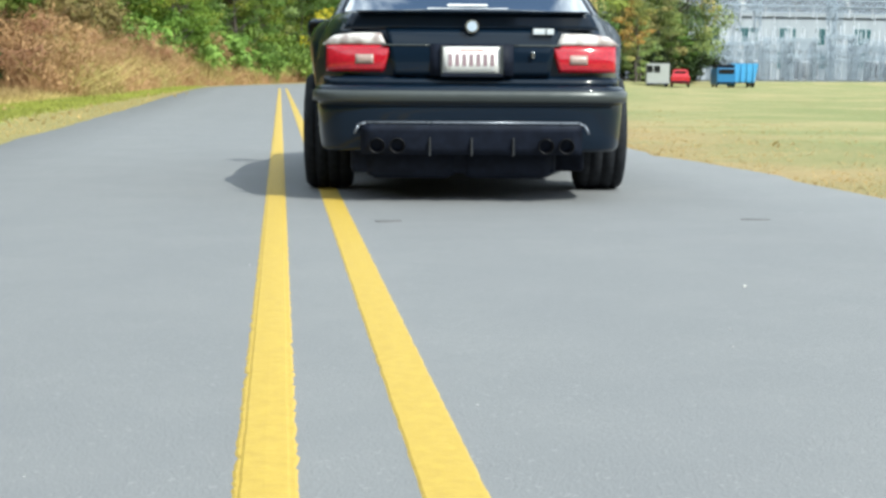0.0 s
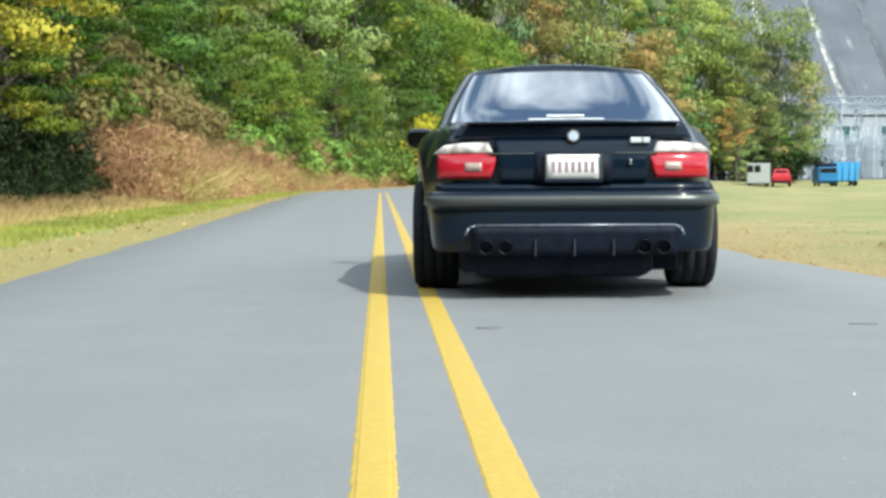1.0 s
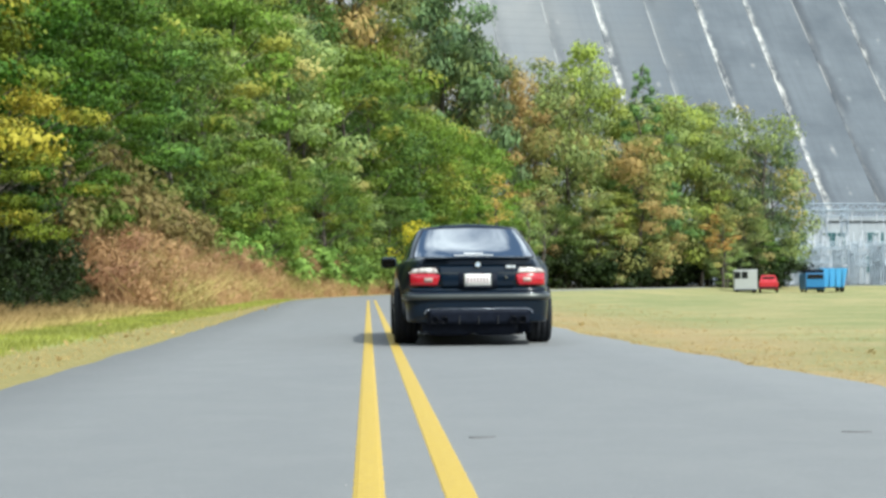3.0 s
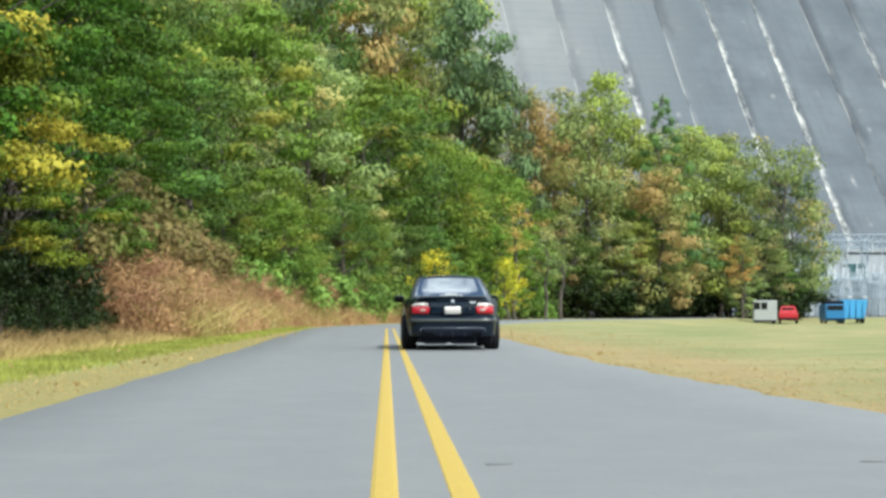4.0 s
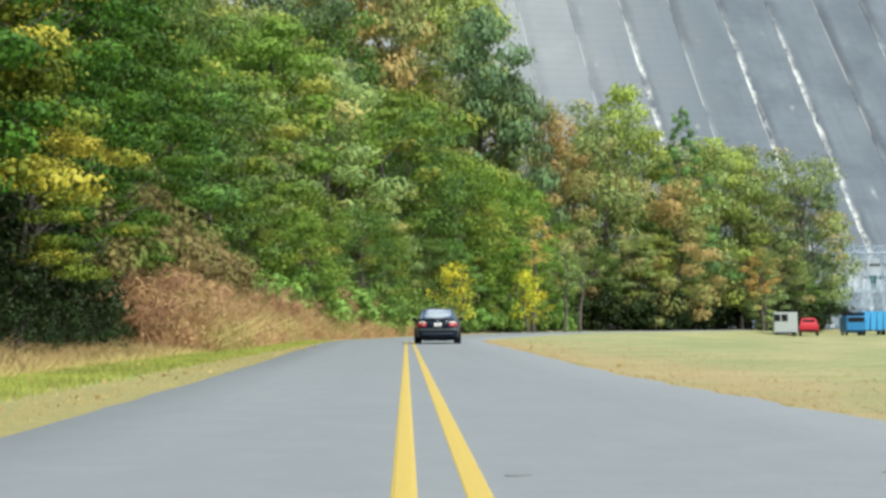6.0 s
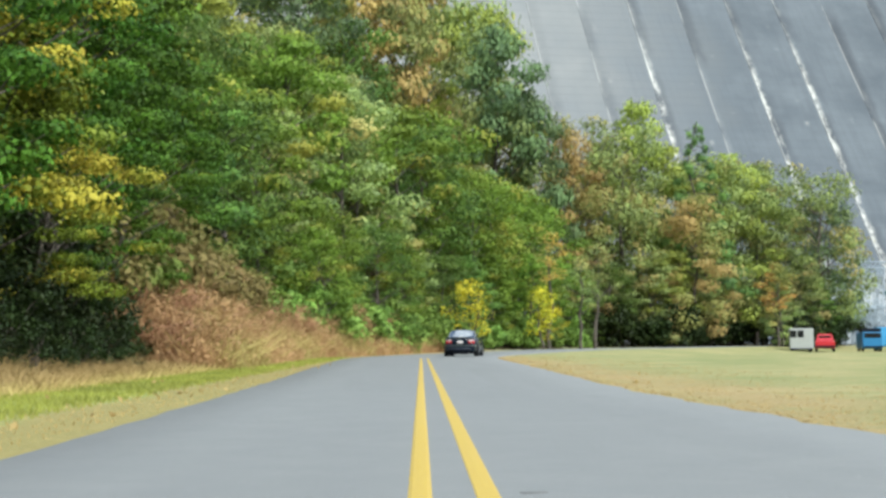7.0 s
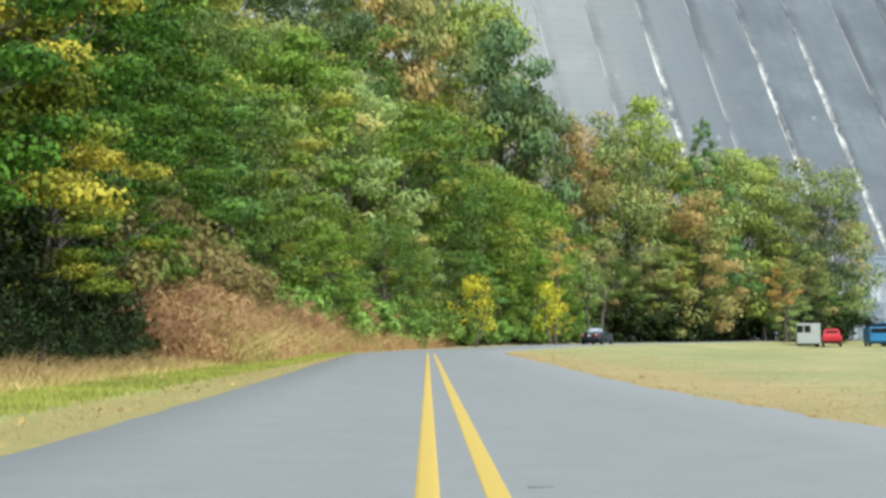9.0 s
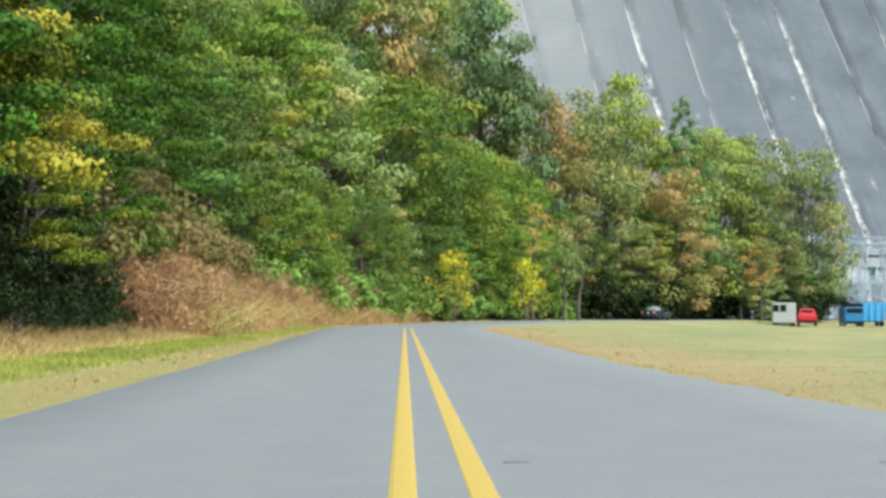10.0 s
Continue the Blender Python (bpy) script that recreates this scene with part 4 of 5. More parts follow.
def build_cabin(car):
    count, rings = 160, []
    for f in (0.0, 0.1, 0.3, 0.5, 0.7, 0.85, 0.95, 1.0):
        rings.append([tuple(cabin_point(2 * math.pi * i / count, f)) for i in range(count)])
    rim = rings[-1]
    for k, up in ((0.93, 0.022), (0.75, 0.036), (0.4, 0.042), (0.0, 0.044)):
        rings.append([(x * k, 0.96 + (y - 0.96) * (0.5 + 0.5 * k), z + up) for x, y, z in rim])
    verts, faces = [p for r in rings for p in r], []
    for i in range(len(rings) - 1):
        for j in range(count):
            a, b = i * count + j, i * count + (j + 1) % count
            faces.append((a, b, b + count, a + count))
    put("roof", mesh_of("roof", verts, faces, PAINT, True), car)
    glass = Mat("tinted_glass", 0.03)
    glass.bsdf.inputs["Base Color"].default_value = (0.006, 0.009, 0.012, 1)
    glass.bsdf.inputs["IOR"].default_value = 7.5
    glass.bsdf.inputs["Coat Weight"].default_value = 1.0
    glass.bsdf.inputs["Coat Roughness"].default_value = 0.01
    trim = DARK_PLASTIC
    cabin_panel("window_seal", -0.88, 0.88, 0.03, 0.985, trim, car, "", 0.003)
    cabin_panel("rear_window", -0.745, 0.745, 0.07, 0.945, glass.m, car, "raked tinted rear window mirroring the sky", 0.007)
    sticker = m_plain("sticker_white", (0.60, 0.61, 0.62), 0.5)
    for half, f0, f1 in ((0.026, 0.085, 0.105), (0.0035, 0.135, 0.165)):
        cabin_panel("window_sticker", -half, half, f0, f1, sticker, car, "pale sticker strip, drawn as a bar", 0.011, 24, 1)
    cabin_panel("windscreen", math.pi - 0.7, math.pi + 0.7, 0.05, 0.95, glass.m, car, "", 0.006)
    for s in (1, -1):
        cabin_panel("side_window", s * 1.12, s * 1.54, 0.10, 0.90, glass.m, car, "", 0.006 * s)
        cabin_panel("side_window", s * 1.60, s * 2.02, 0.10, 0.90, glass.m, car, "", 0.006 * s)


def rear_y(x, half, back, depth):
    """How far back a rounded rear panel stands at x."""
    t = min(1.0, abs(x) / half)
    return back + depth * (1 - (1 - t ** 4.2) ** (1 / 4.2))


def rear_skin(name, x0, x1, z0, z1, back, half, depth, material, parent, label="", thick=0.012, nx=24, nz=4, lean=0.10, rake0=0.0, rake1=0.0, bulge=0.0, arch=0.0):
    """A panel bent round the car's tail, with thickness."""
    verts, faces = [], []
    for layer in (0, 1):
        for i in range(nz + 1):
            f = i / nz
            z = z0 + (z1 - z0) * f
            for j in range(nx + 1):
                g = j / nx
                x = (x0 + rake0 * (2 * f - 1)) * (1 - g) + (x1 + rake1 * (2 * f - 1)) * g
                z = z0 + (z1 - z0 - abs(arch) * (g if arch > 0 else 1 - g) ** 3) * f
                y = rear_y(x, half, back, depth) + lean * (z - 0.62) - bulge * math.sin(math.pi * f)
                verts.append((x * (1 - 0.02 * layer), y + layer * (thick + 0.03), z))
    w = nx + 1
    off = (nz + 1) * w
    for i in range(nz):
        for j in range(nx):
            p = i * w + j
            faces.append((p, p + 1, p + w + 1, p + w))
    rim = [j for j in range(w)] + [i * w + nx for i in range(1, nz + 1)] + [nz * w + j for j in range(nx - 1, -1, -1)] + [i * w for i in range(nz - 1, 0, -1)]
    for a, b in zip(rim, rim[1:] + rim[:1]):
        faces.append((b, a, a + off, b + off))
    return put(name, mesh_of(name, verts, faces, material, True), parent, label)


def build_rear(car):
    red = Mat("red_lens", 0.15, 0, (0.55, 0.008, 0.02))
    red.color(red.ramp(red.noise(60, 2, 0.5, (1, 1, 3)), [(0.3, (0.27, 0.004, 0.014)), (0.7, (0.46, 0.009, 0.024))]))
    red.bsdf.inputs["Coat Weight"].default_value = 0.6
    clear = Mat("clear_lens", 0.15, 0, (0.62, 0.60, 0.58))
    clear.color(clear.ramp(clear.noise(16, 1, 0.4), [(0.38, (0.34, 0.28, 0.27)), (0.60, (0.70, 0.68, 0.66))]))
    clear.bsdf.inputs["Coat Weight"].default_value = 0.6
    pale = m_plain("reversing_lens", (0.34, 0.25, 0.22), 0.2, 0, 0.2, 60)
    chrome = m_plain("bright_metal", (0.62, 0.63, 0.64), 0.18, 1.0, 0.05, 30)
    satin = m_plain("satin_trim", (0.050, 0.058, 0.058), 0.34, 0.2, 0.06, 6)
    half, back, depth = 0.80, -1.00, 0.40
    # boot lid with its lip, and the panel below the lamps
    lid = rear_skin("boot_lid", -0.405, 0.405, 0.625, 0.853, back - 0.010, half, depth, PAINT, car, "black boot lid", bulge=0.014, nx=30, nz=8, rake0=-0.02, rake1=0.02)
    rear_skin("lid_upper", -0.615, 0.615, 0.856, 0.934, back - 0.008, half, depth, PAINT, lid, "", nx=30, nz=4, rake0=0.02, rake1=-0.02, lean=0.16)
    lip = rear_skin("boot_spoiler", -0.57, 0.57, 0.935, 0.944, back + 0.045, half, depth, PAINT, car, "slim lip spoiler along the boot edge", 0.06, nx=30, nz=3, lean=-0.2)
    rear_skin("tail_panel", -0.735, 0.735, 0.578, 0.622, back + 0.004, half, depth, PAINT, car, "", nx=40, nz=2, lean=0.45)
    for s in (1, -1):
        lamp = rear_skin("tail_light", *((0.420, 0.722) if s > 0 else (-0.722, -0.420)), 0.645, 0.775, back - 0.012, half, depth, red.m, car, "red tail light with a clear upper strip", nx=20, nz=6, bulge=0.012,
                         rake0=-0.02 if s > 0 else 0.0, rake1=0.0 if s > 0 else 0.02)
        rear_skin("indicator_lens", *((0.440, 0.715) if s > 0 else (-0.715, -0.440)), 0.778, 0.836, back - 0.012, half, depth, clear.m, lamp, "clear indicator lens", nx=20, nz=4, bulge=0.008, arch=0.014 * s,
                  rake0=0.015 if s > 0 else 0.03, rake1=-0.03 if s > 0 else -0.015)
        rear_skin("reversing_light", *((0.485, 0.575) if s > 0 else (-0.575, -0.485)), 0.684, 0.730, back - 0.025, half, depth, pale, lamp, "pale reversing light", nx=6, nz=2)
        rear_skin("crease_trim", *((0.205, 0.445) if s > 0 else (-0.445, -0.205)), 0.772, 0.780, back - 0.026, half, depth, satin, car, "", nx=8, nz=1)
    # number plate in its recess
    rear_skin("plate_recess", -0.205, 0.205, 0.627, 0.782, back - 0.0275, half, depth, DARK_PLASTIC, car, nx=8, nz=2)
    plate = rear_skin("number_plate", -0.1425, 0.1425, 0.640, 0.768, back - 0.032, half, depth, m_plain("plate_white", (0.84, 0.84, 0.82), 0.4, 0, 0.04, 20), car, "white number plate in a dark frame", nx=6, nz=2)
    ink = m_plain("plate_ink", (0.24, 0.17, 0.19), 0.5)
    ink_red = m_plain("plate_ink_red", (0.55, 0.16, 0.14), 0.5)
    def leaned(*dims):
        bm = boxes(dims)
        for v in bm.verts:
            v.co.y += 0.10 * (v.co.z - 0.62)
        return bm

    for i in range(7):
        x = -0.117 + 0.0345 * i
        part("plate_bar", leaned(x, x + 0.021, back - 0.0345, back - 0.02, 0.674, 0.734), ink, plate)
    part("plate_bar", leaned(-0.06, 0.06, back - 0.0345, back - 0.02, 0.750, 0.757), ink_red, plate)
    for s in (1, -1):
        part("plate_frame_side", boxes((s * 0.147 - 0.005, s * 0.147 + 0.005, back - 0.042, back - 0.01, 0.632, 0.774), bevel=0.002), satin, plate)
    part("plate_frame_foot", boxes((-0.152, 0.152, back - 0.042, back - 0.01, 0.622, 0.640), bevel=0.002), DARK_PLASTIC, plate)
    # round emblem, model letters as plain bars, lock
    bm = bmesh.new()
    bmesh.ops.create_cone(bm, cap_ends=True, segments=28, radius1=0.036, radius2=0.034, depth=0.012, matrix=Matrix.Translation((0, back - 0.012, 0.868)) @ Matrix.Rotation(radians(90), 4, "X"))
    emblem = part("emblem", bm, chrome, car, "round silver and blue emblem")
    bm = bmesh.new()
    bmesh.ops.create_cone(bm, cap_ends=True, segments=24, radius1=0.025, radius2=0.025, depth=0.006, matrix=Matrix.Translation((0, back - 0.020, 0.868)) @ Matrix.Rotation(radians(90), 4, "X"))
    part("emblem_field", bm, m_plain("emblem_blue", (0.42, 0.50, 0.60), 0.3), emblem)
    silver = m_plain("badge_silver", (0.62, 0.66, 0.70), 0.35, 0.2, 0.08, 40)
    badge = part("badge", boxes((0.300, 0.360, back - 0.020, back + 0.01, 0.830, 0.858), bevel=0.003), silver, car, "small silver badge drawn as bars")
    part("badge_bar", boxes((0.366, 0.402, back - 0.020, back + 0.01, 0.830, 0.858), bevel=0.003), silver, badge)
    part("boot_lock", boxes((0.292, 0.308, back - 0.034, back - 0.01, 0.715, 0.745), bevel=0.003), chrome, car)
    build_bumper(car, satin, chrome)
    # door mirrors
    mirror_glass = m_plain("dark_mirror", (0.05, 0.055, 0.06), 0.05, 1.0)
    for s in (1, -1):
        bm = boxes((s * 0.915 - 0.10, s * 0.915 + 0.10, 1.90, 2.04, 0.865, 1.005), bevel=0.05)
        mirror = part("door_mirror", bm, PAINT, car, "black door mirror", True)
        part("mirror_glass", boxes((s * 0.915 - 0.08, s * 0.915 + 0.08, 1.893, 1.905, 0.885, 0.985), bevel=0.004), mirror_glass, mirror)
        part("mirror_arm", boxes((s * 0.78 - 0.06, s * 0.78 + 0.06, 1.94, 1.99, 0.885, 0.915), bevel=0.01), DARK_PLASTIC, mirror)


def bumper_ring(x_half, rear, side_end, count=60):
    """Plan line of the bumper, from the right side round the tail to the left side."""
    pts = []
    for i in range(count + 1):
        a = math.pi * i / count
        x = x_half * math.copysign(abs(math.cos(a)) ** 0.36, math.cos(a))
        k = abs(math.sin(a)) ** 0.30
        pts.append((x, side_end + (rear - side_end) * k))
    return pts


def sweep(name, profile, half, rear, side_end, material, parent, label="", count=60):
    """profile: (inset, z) from top to bottom, run round the tail."""
    verts, faces = [], []
    for inset, z in profile:
        verts += [(x, y, z) for x, y in bumper_ring(half - inset, rear + inset, side_end, count)]
    w = count + 1
    for i in range(len(profile) - 1):
        for j in range(count):
            p = i * w + j
            faces.append((p, p + 1, p + w + 1, p + w))
    return put(name, mesh_of(name, verts, faces, material, True), parent, label)


def build_bumper(car, satin, chrome):
    bumper = sweep("rear_bumper", [(0.14, 0.577), (0.05, 0.581), (0.012, 0.574), (0.0, 0.556), (0.0, 0.51), (0.012, 0.502), (0.016, 0.498), (0.014, 0.48), (0.016, 0.44), (0.019, 0.405), (0.023, 0.34), (0.030, 0.275), (0.042, 0.256), (0.14, 0.250)],
                   0.792, -1.10, -0.36, PAINT, car, "black rear bumper with a satin rubbing strip")
    sweep("rubbing_strip", [(0.006, 0.556), (-0.008, 0.550), (-0.010, 0.503), (0.006, 0.497)], 0.792, -1.10, -0.40, satin, bumper, "dark satin rubbing strip")
    # diffuser: an edge line, a dark insert with fins and four tail pipes
    rear_skin("diffuser", -0.545, 0.545, 0.240, 0.388, -1.174, 0.85, 0.30, DARK_PLASTIC, bumper, "dark plastic diffuser insert", nx=20, nz=4, lean=-0.27)
    bm = bmesh.new()
    pts = [(-0.575, 0.345), (-0.555, 0.385), (-0.52, 0.398), (0.52, 0.398), (0.555, 0.385), (0.575, 0.345)]
    for a, b in zip(pts, pts[1:]):
        bar(bm, (a[0], -1.098, a[1]), (b[0], -1.098, b[1]), 0.006, 0.006, 8)
    # silvery colour stands in for light on the insert's upper edge
    part("diffuser_edge", bm, m_plain("edge_highlight", (0.20, 0.22, 0.26), 0.28, 0.4), bumper, "", True)
    for x in (-0.205, 0.0, 0.205):
        part("fin", boxes((x - 0.004, x + 0.004, -1.104, -0.93, 0.235, 0.325), bevel=0.002), m_plain("fin_plastic", (0.030, 0.032, 0.036), 0.4), bumper)
    inner = m_plain("pipe_soot", (0.012, 0.011, 0.010), 0.9)
    for x in (-0.465, -0.365, 0.365, 0.465):
        n, verts, faces = 24, [], []
        for r, y in ((0.036, -0.80), (0.036, -1.105), (0.040, -1.112), (0.036, -1.116), (0.031, -1.105), (0.029, -0.95)):
            verts += [(x + r * math.cos(2 * math.pi * i / n), y, 0.285 + r * math.sin(2 * math.pi * i / n)) for i in range(n)]
        for i in range(5):
            for j in range(n):
                k = (j + 1) % n
                faces.append((i * n + j, i * n + k, (i + 1) * n + k, (i + 1) * n + j))
        pipe = put("tail_pipe", mesh_of("tail_pipe", verts, faces, m_plain("pipe_steel", (0.022, 0.022, 0.024), 0.40, 1.0), True), bumper, "round steel tail pipe")
        bm = bmesh.new()
        bmesh.ops.create_cone(bm, cap_ends=True, segments=20, radius1=0.029, radius2=0.029, depth=0.01, matrix=Matrix.Translation((x, -0.955, 0.285)) @ Matrix.Rotation(radians(90), 4, "X"))
        part("pipe_bore", bm, inner, pipe)
    # floor pan and axle
    under = part("floor_pan", boxes((-0.62, 0.62, -0.50, 3.4, 0.125, 0.30), (-0.60, 0.43, -0.92, -0.42, 0.140, 0.34), bevel=0.02), DARK_PLASTIC, car)
    # mufflers coloured black, the shade under the tail put into them
    for x in (-0.30, 0.19):
        part("muffler", boxes((x - 0.235, x + 0.235, -0.94, -0.32, 0.112, 0.290), bevel=0.06), DARK_PLASTIC, under, "rounded muffler, coloured black for the shade under the car", True)
    part("wheel_well", boxes((-0.62, 0.62, -0.40, 0.42, 0.30, 0.70), (-0.60, 0.60, 2.45, 3.25, 0.30, 0.66), bevel=0.02), DARK_PLASTIC, car)


def build_wheels(car):
    alloy = m_plain("alloy_rim", (0.20, 0.205, 0.21), 0.30, 1.0, 0.1, 20)
    n = 40
    made = []
    for x, y, wide, r in ((-0.752, 0, 0.255, 0.318), (0.748, 0, 0.255, 0.318), (-0.755, 2.83, 0.24, 0.315), (0.755, 2.83, 0.24, 0.315)):
        s = math.copysign(1, x)
        wheel = new("wheel")
        wheel.parent = car
        wheel.location = (x, y, r)
        verts, faces = [], []
        prof = [(-0.5, 0.70), (-0.52, 0.80), (-0.50, 0.93), (-0.42, 0.985), (-0.28, 1.0), (-0.27, 0.975), (-0.25, 0.975), (-0.24, 1.0), (-0.02, 1.0), (-0.01, 0.972), (0.01, 0.972), (0.02, 1.0), (0.24, 1.0), (0.25, 0.975), (0.27, 0.975), (0.28, 1.0), (0.42, 0.985), (0.50, 0.93), (0.52, 0.80), (0.5, 0.70)]
        for px, pr in prof:
            verts += [(px * wide, pr * r * math.cos(2 * math.pi * i / n), pr * r * math.sin(2 * math.pi * i / n)) for i in range(n)]
        for i in range(len(prof) - 1):
            for j in range(n):
                k = (j + 1) % n
                faces.append((i * n + j, (i + 1) * n + j, (i + 1) * n + k, i * n + k))
        put("tyre", mesh_of("tyre", verts, faces, RUBBER, True), wheel, "wide black tyre")
        bm = bmesh.new()
        bmesh.ops.create_cone(bm, cap_ends=True, segments=n, radius1=0.70 * r, radius2=0.70 * r, depth=wide * 0.62, matrix=Matrix.Rotation(radians(90), 4, "Y"))
        for i in range(10):
            a = 2 * math.pi * i / 10
            bar(bm, (s * wide * 0.44, 0.05 * math.cos(a), 0.05 * math.sin(a)), (s * wide * 0.40, 0.69 * r * math.cos(a), 0.69 * r * math.sin(a)), 0.022, 0.016, 6)
        part("rim", bm, alloy, wheel, "grey spoked alloy rim")
        made.append((wheel, x, y, r))
    return made


CAR, WHEELS = build_car()

# seconds, x, distance, heading to the right
CAR_ROWS = [
    (0.0, 1.040, 8.52, 5.0), (0.5, 1.058, 8.74, 4.4), (1.0, 1.09, 9.05, 3.6), (1.5, 1.12, 9.77, 2.6), (2.0, 1.162, 11.32, 1.5), (2.5, 1.16, 13.58, 0.6),
    (3.0, 1.16, 17.23, 0.1), (3.2, 1.16, 19.2, 0.0), (4.3, 1.15, 31.5, 0.0), (4.5, 1.14, 34.1, 0.0), (5.0, 1.13, 41.0, 0.2), (5.2, 1.14, 44.2, 0.4),
    (6.3, 1.27, 63.4, 2.0), (6.5, 1.42, 67.1, 3.5), (7.0, 2.05, 77.2, 6.5), (7.5, 3.45, 89.5, 9.5), (8.0, 5.93, 102.5, 13.5),
    (8.5, 9.25, 113.5, 17.5), (9.0, 13.3, 123.0, 22.0), (9.5, 18.0, 133.5, 24.5), (10.0, 23.5, 145.0, 27.0),
]


def motions():
    walk(CAR, [(t, pose(x, y, float(base_height(y)), 0, 0, -head)) for t, x, y, head in CAR_ROWS])
    ts = [r[0] for r in CAR_ROWS]
    gone = [r[2] for r in CAR_ROWS]
    for wheel, x, y, r in WHEELS:
        rows, turn, last = [], 0.0, gone[0]
        for i in range(301):
            t = i / 30
            now = float(np.interp(t, ts, gone))
            turn += min(math.degrees((now - last) / r), 80.0)
            last = now
            rows.append((t, pose(x, y, r, -turn, 0, 0)))
        walk(wheel, rows)


# ---- parked vehicles by the trees ----
def simple_wheel(parent, x, y, r, wide=0.22):
    bm = bmesh.new()
    bmesh.ops.create_cone(bm, cap_ends=True, segments=20, radius1=r, radius2=r, depth=wide, matrix=Matrix.Translation((x, y, r)) @ Matrix.Rotation(radians(90), 4, "Y"))
    bmesh.ops.bevel(bm, geom=[e for e in bm.edges if e.is_manifold and e.calc_face_angle(0) > 1], offset=0.03, segments=2, affect="EDGES")
    w = part("wheel", bm, RUBBER, parent)
    bm = bmesh.new()
    bmesh.ops.create_cone(bm, cap_ends=True, segments=16, radius1=r * 0.6, radius2=r * 0.6, depth=wide + 0.02, matrix=Matrix.Translation((x, y, r)) @ Matrix.Rotation(radians(90), 4, "Y"))
    part("rim", bm, m_plain("far_rim", (0.4, 0.4, 0.4), 0.35, 0.8), w)


def tapered(bm, x, y0, y1, z0, z1, top_x, top_y0, top_y1, bevel=0.06):
    """A cab: a box that narrows upwards."""
    r = bmesh.ops.create_cube(bm, size=1.0)
    for v in r["verts"]:
        up = v.co.z > 0
        hx = top_x if up else x
        ya, yb = (top_y0, top_y1) if up else (y0, y1)
        v.co = Vector((hx * (1 if v.co.x > 0 else -1), yb if v.co.y > 0 else ya, z1 if up else z0))
    bmesh.ops.bevel(bm, geom=list({e for v in r["verts"] for e in v.link_edges}), offset=bevel, segments=2, affect="EDGES")
    return bm


def parked_vehicles():
    glass = m_plain("dark_window", (0.012, 0.014, 0.016), 0.08)
    white = m_plain("white_body", (0.36, 0.375, 0.375), 0.45, 0, 0.08, 3)
    red = m_plain("red_body", (0.46, 0.028, 0.040), 0.25, 0, 0.1, 3)
    blue = m_plain("blue_body", (0.028, 0.165, 0.36), 0.35, 0, 0.12, 3)
    pale_blue = m_plain("pale_blue_body", (0.080, 0.34, 0.62), 0.4, 0, 0.1, 3)
    lamp_red = m_plain("far_lamp", (0.45, 0.02, 0.02), 0.2)
    z = land_at(39, 152)
    van = thing("box_van", pose(38.0, 152, z, 0, 0, -12), "white box van with dark rear windows parked by the trees", "van", "parked vehicles")
    part("box", boxes((-1.15, 1.15, 0, 4.2, 0.28, 2.35), bevel=0.06), white, van)
    cab = part("cab", tapered(bmesh.new(), 1.0, 4.25, 6.0, 0.5, 2.0, 0.9, 4.25, 5.3), white, van)
    part("cab_window", boxes((-0.8, 0.8, 5.45, 5.75, 1.25, 1.75), bevel=0.03), glass, cab)
    for x in (-0.82, -0.10):
        part("rear_window", boxes((x - 0.30, x + 0.30, -0.02, 0.01, 1.45, 2.15), bevel=0.005), glass, van)
    part("bumper", boxes((-1.1, 1.1, -0.12, 0.05, 0.22, 0.36), bevel=0.02), DARK_PLASTIC, van)
    for x in (-0.9, 0.9):
        for y in (0.9, 4.9):
            simple_wheel(van, x, y, 0.36)
    suv = thing("red_pickup", pose(40.6, 153, z, 0, 0, -14), "red pickup truck parked beside the white van", "pickup truck", "parked vehicles")
    part("body", boxes((-0.95, 0.95, 0, 5.0, 0.34, 1.10), bevel=0.09), red, suv)
    part("cab", tapered(bmesh.new(), 0.88, 1.2, 3.7, 1.08, 1.78, 0.68, 1.6, 3.0), red, suv)
    part("rear_window", boxes((-0.60, 0.60, 1.36, 1.42, 1.22, 1.62), bevel=0.01), glass, suv)
    part("tailgate", boxes((-0.80, 0.80, -0.03, 0.02, 0.62, 1.04), bevel=0.01), red, suv)
    part("bumper", boxes((-0.92, 0.92, -0.14, 0.02, 0.42, 0.58), bevel=0.03), DARK_PLASTIC, suv)
    for x in (-0.86, 0.86):
        part("tail_light", boxes((x - 0.07, x + 0.07, -0.035, 0.02, 0.72, 1.02), bevel=0.01), lamp_red, suv)
        for y in (0.95, 4.0):
            simple_wheel(suv, x * 0.98, y, 0.38)
    truck = thing("blue_van", pose(45.4, 153, z, 0, 0, -8), "dark blue van with a black rear window", "van", "parked vehicles")
    part("body", boxes((-0.98, 0.98, 0, 4.6, 0.25, 1.95), bevel=0.10), blue, truck)
    part("roof_rack", boxes((-0.9, 0.9, 0.2, 3.6, 1.97, 2.32), bevel=0.05), DARK_PLASTIC, truck)
    part("rear_window", boxes((-0.80, 0.80, -0.02, 0.02, 1.35, 1.85), bevel=0.01), glass, truck)
    part("bumper", boxes((-0.95, 0.95, -0.12, 0.04, 0.35, 0.52), bevel=0.03), DARK_PLASTIC, truck)
    for x in (-0.85, 0.85):
        for y in (0.9, 3.6):
            simple_wheel(truck, x, y, 0.36)
    tip = thing("dump_truck", pose(47.9, 155, z, 0, 0, -10), "pale blue dump truck with a tapered steel bed", "truck", "parked vehicles")
    bm = bmesh.new()
    tapered(bm, 1.05, 0, 4.0, 0.50, 2.45, 1.42, -0.15, 4.1, 0.03)
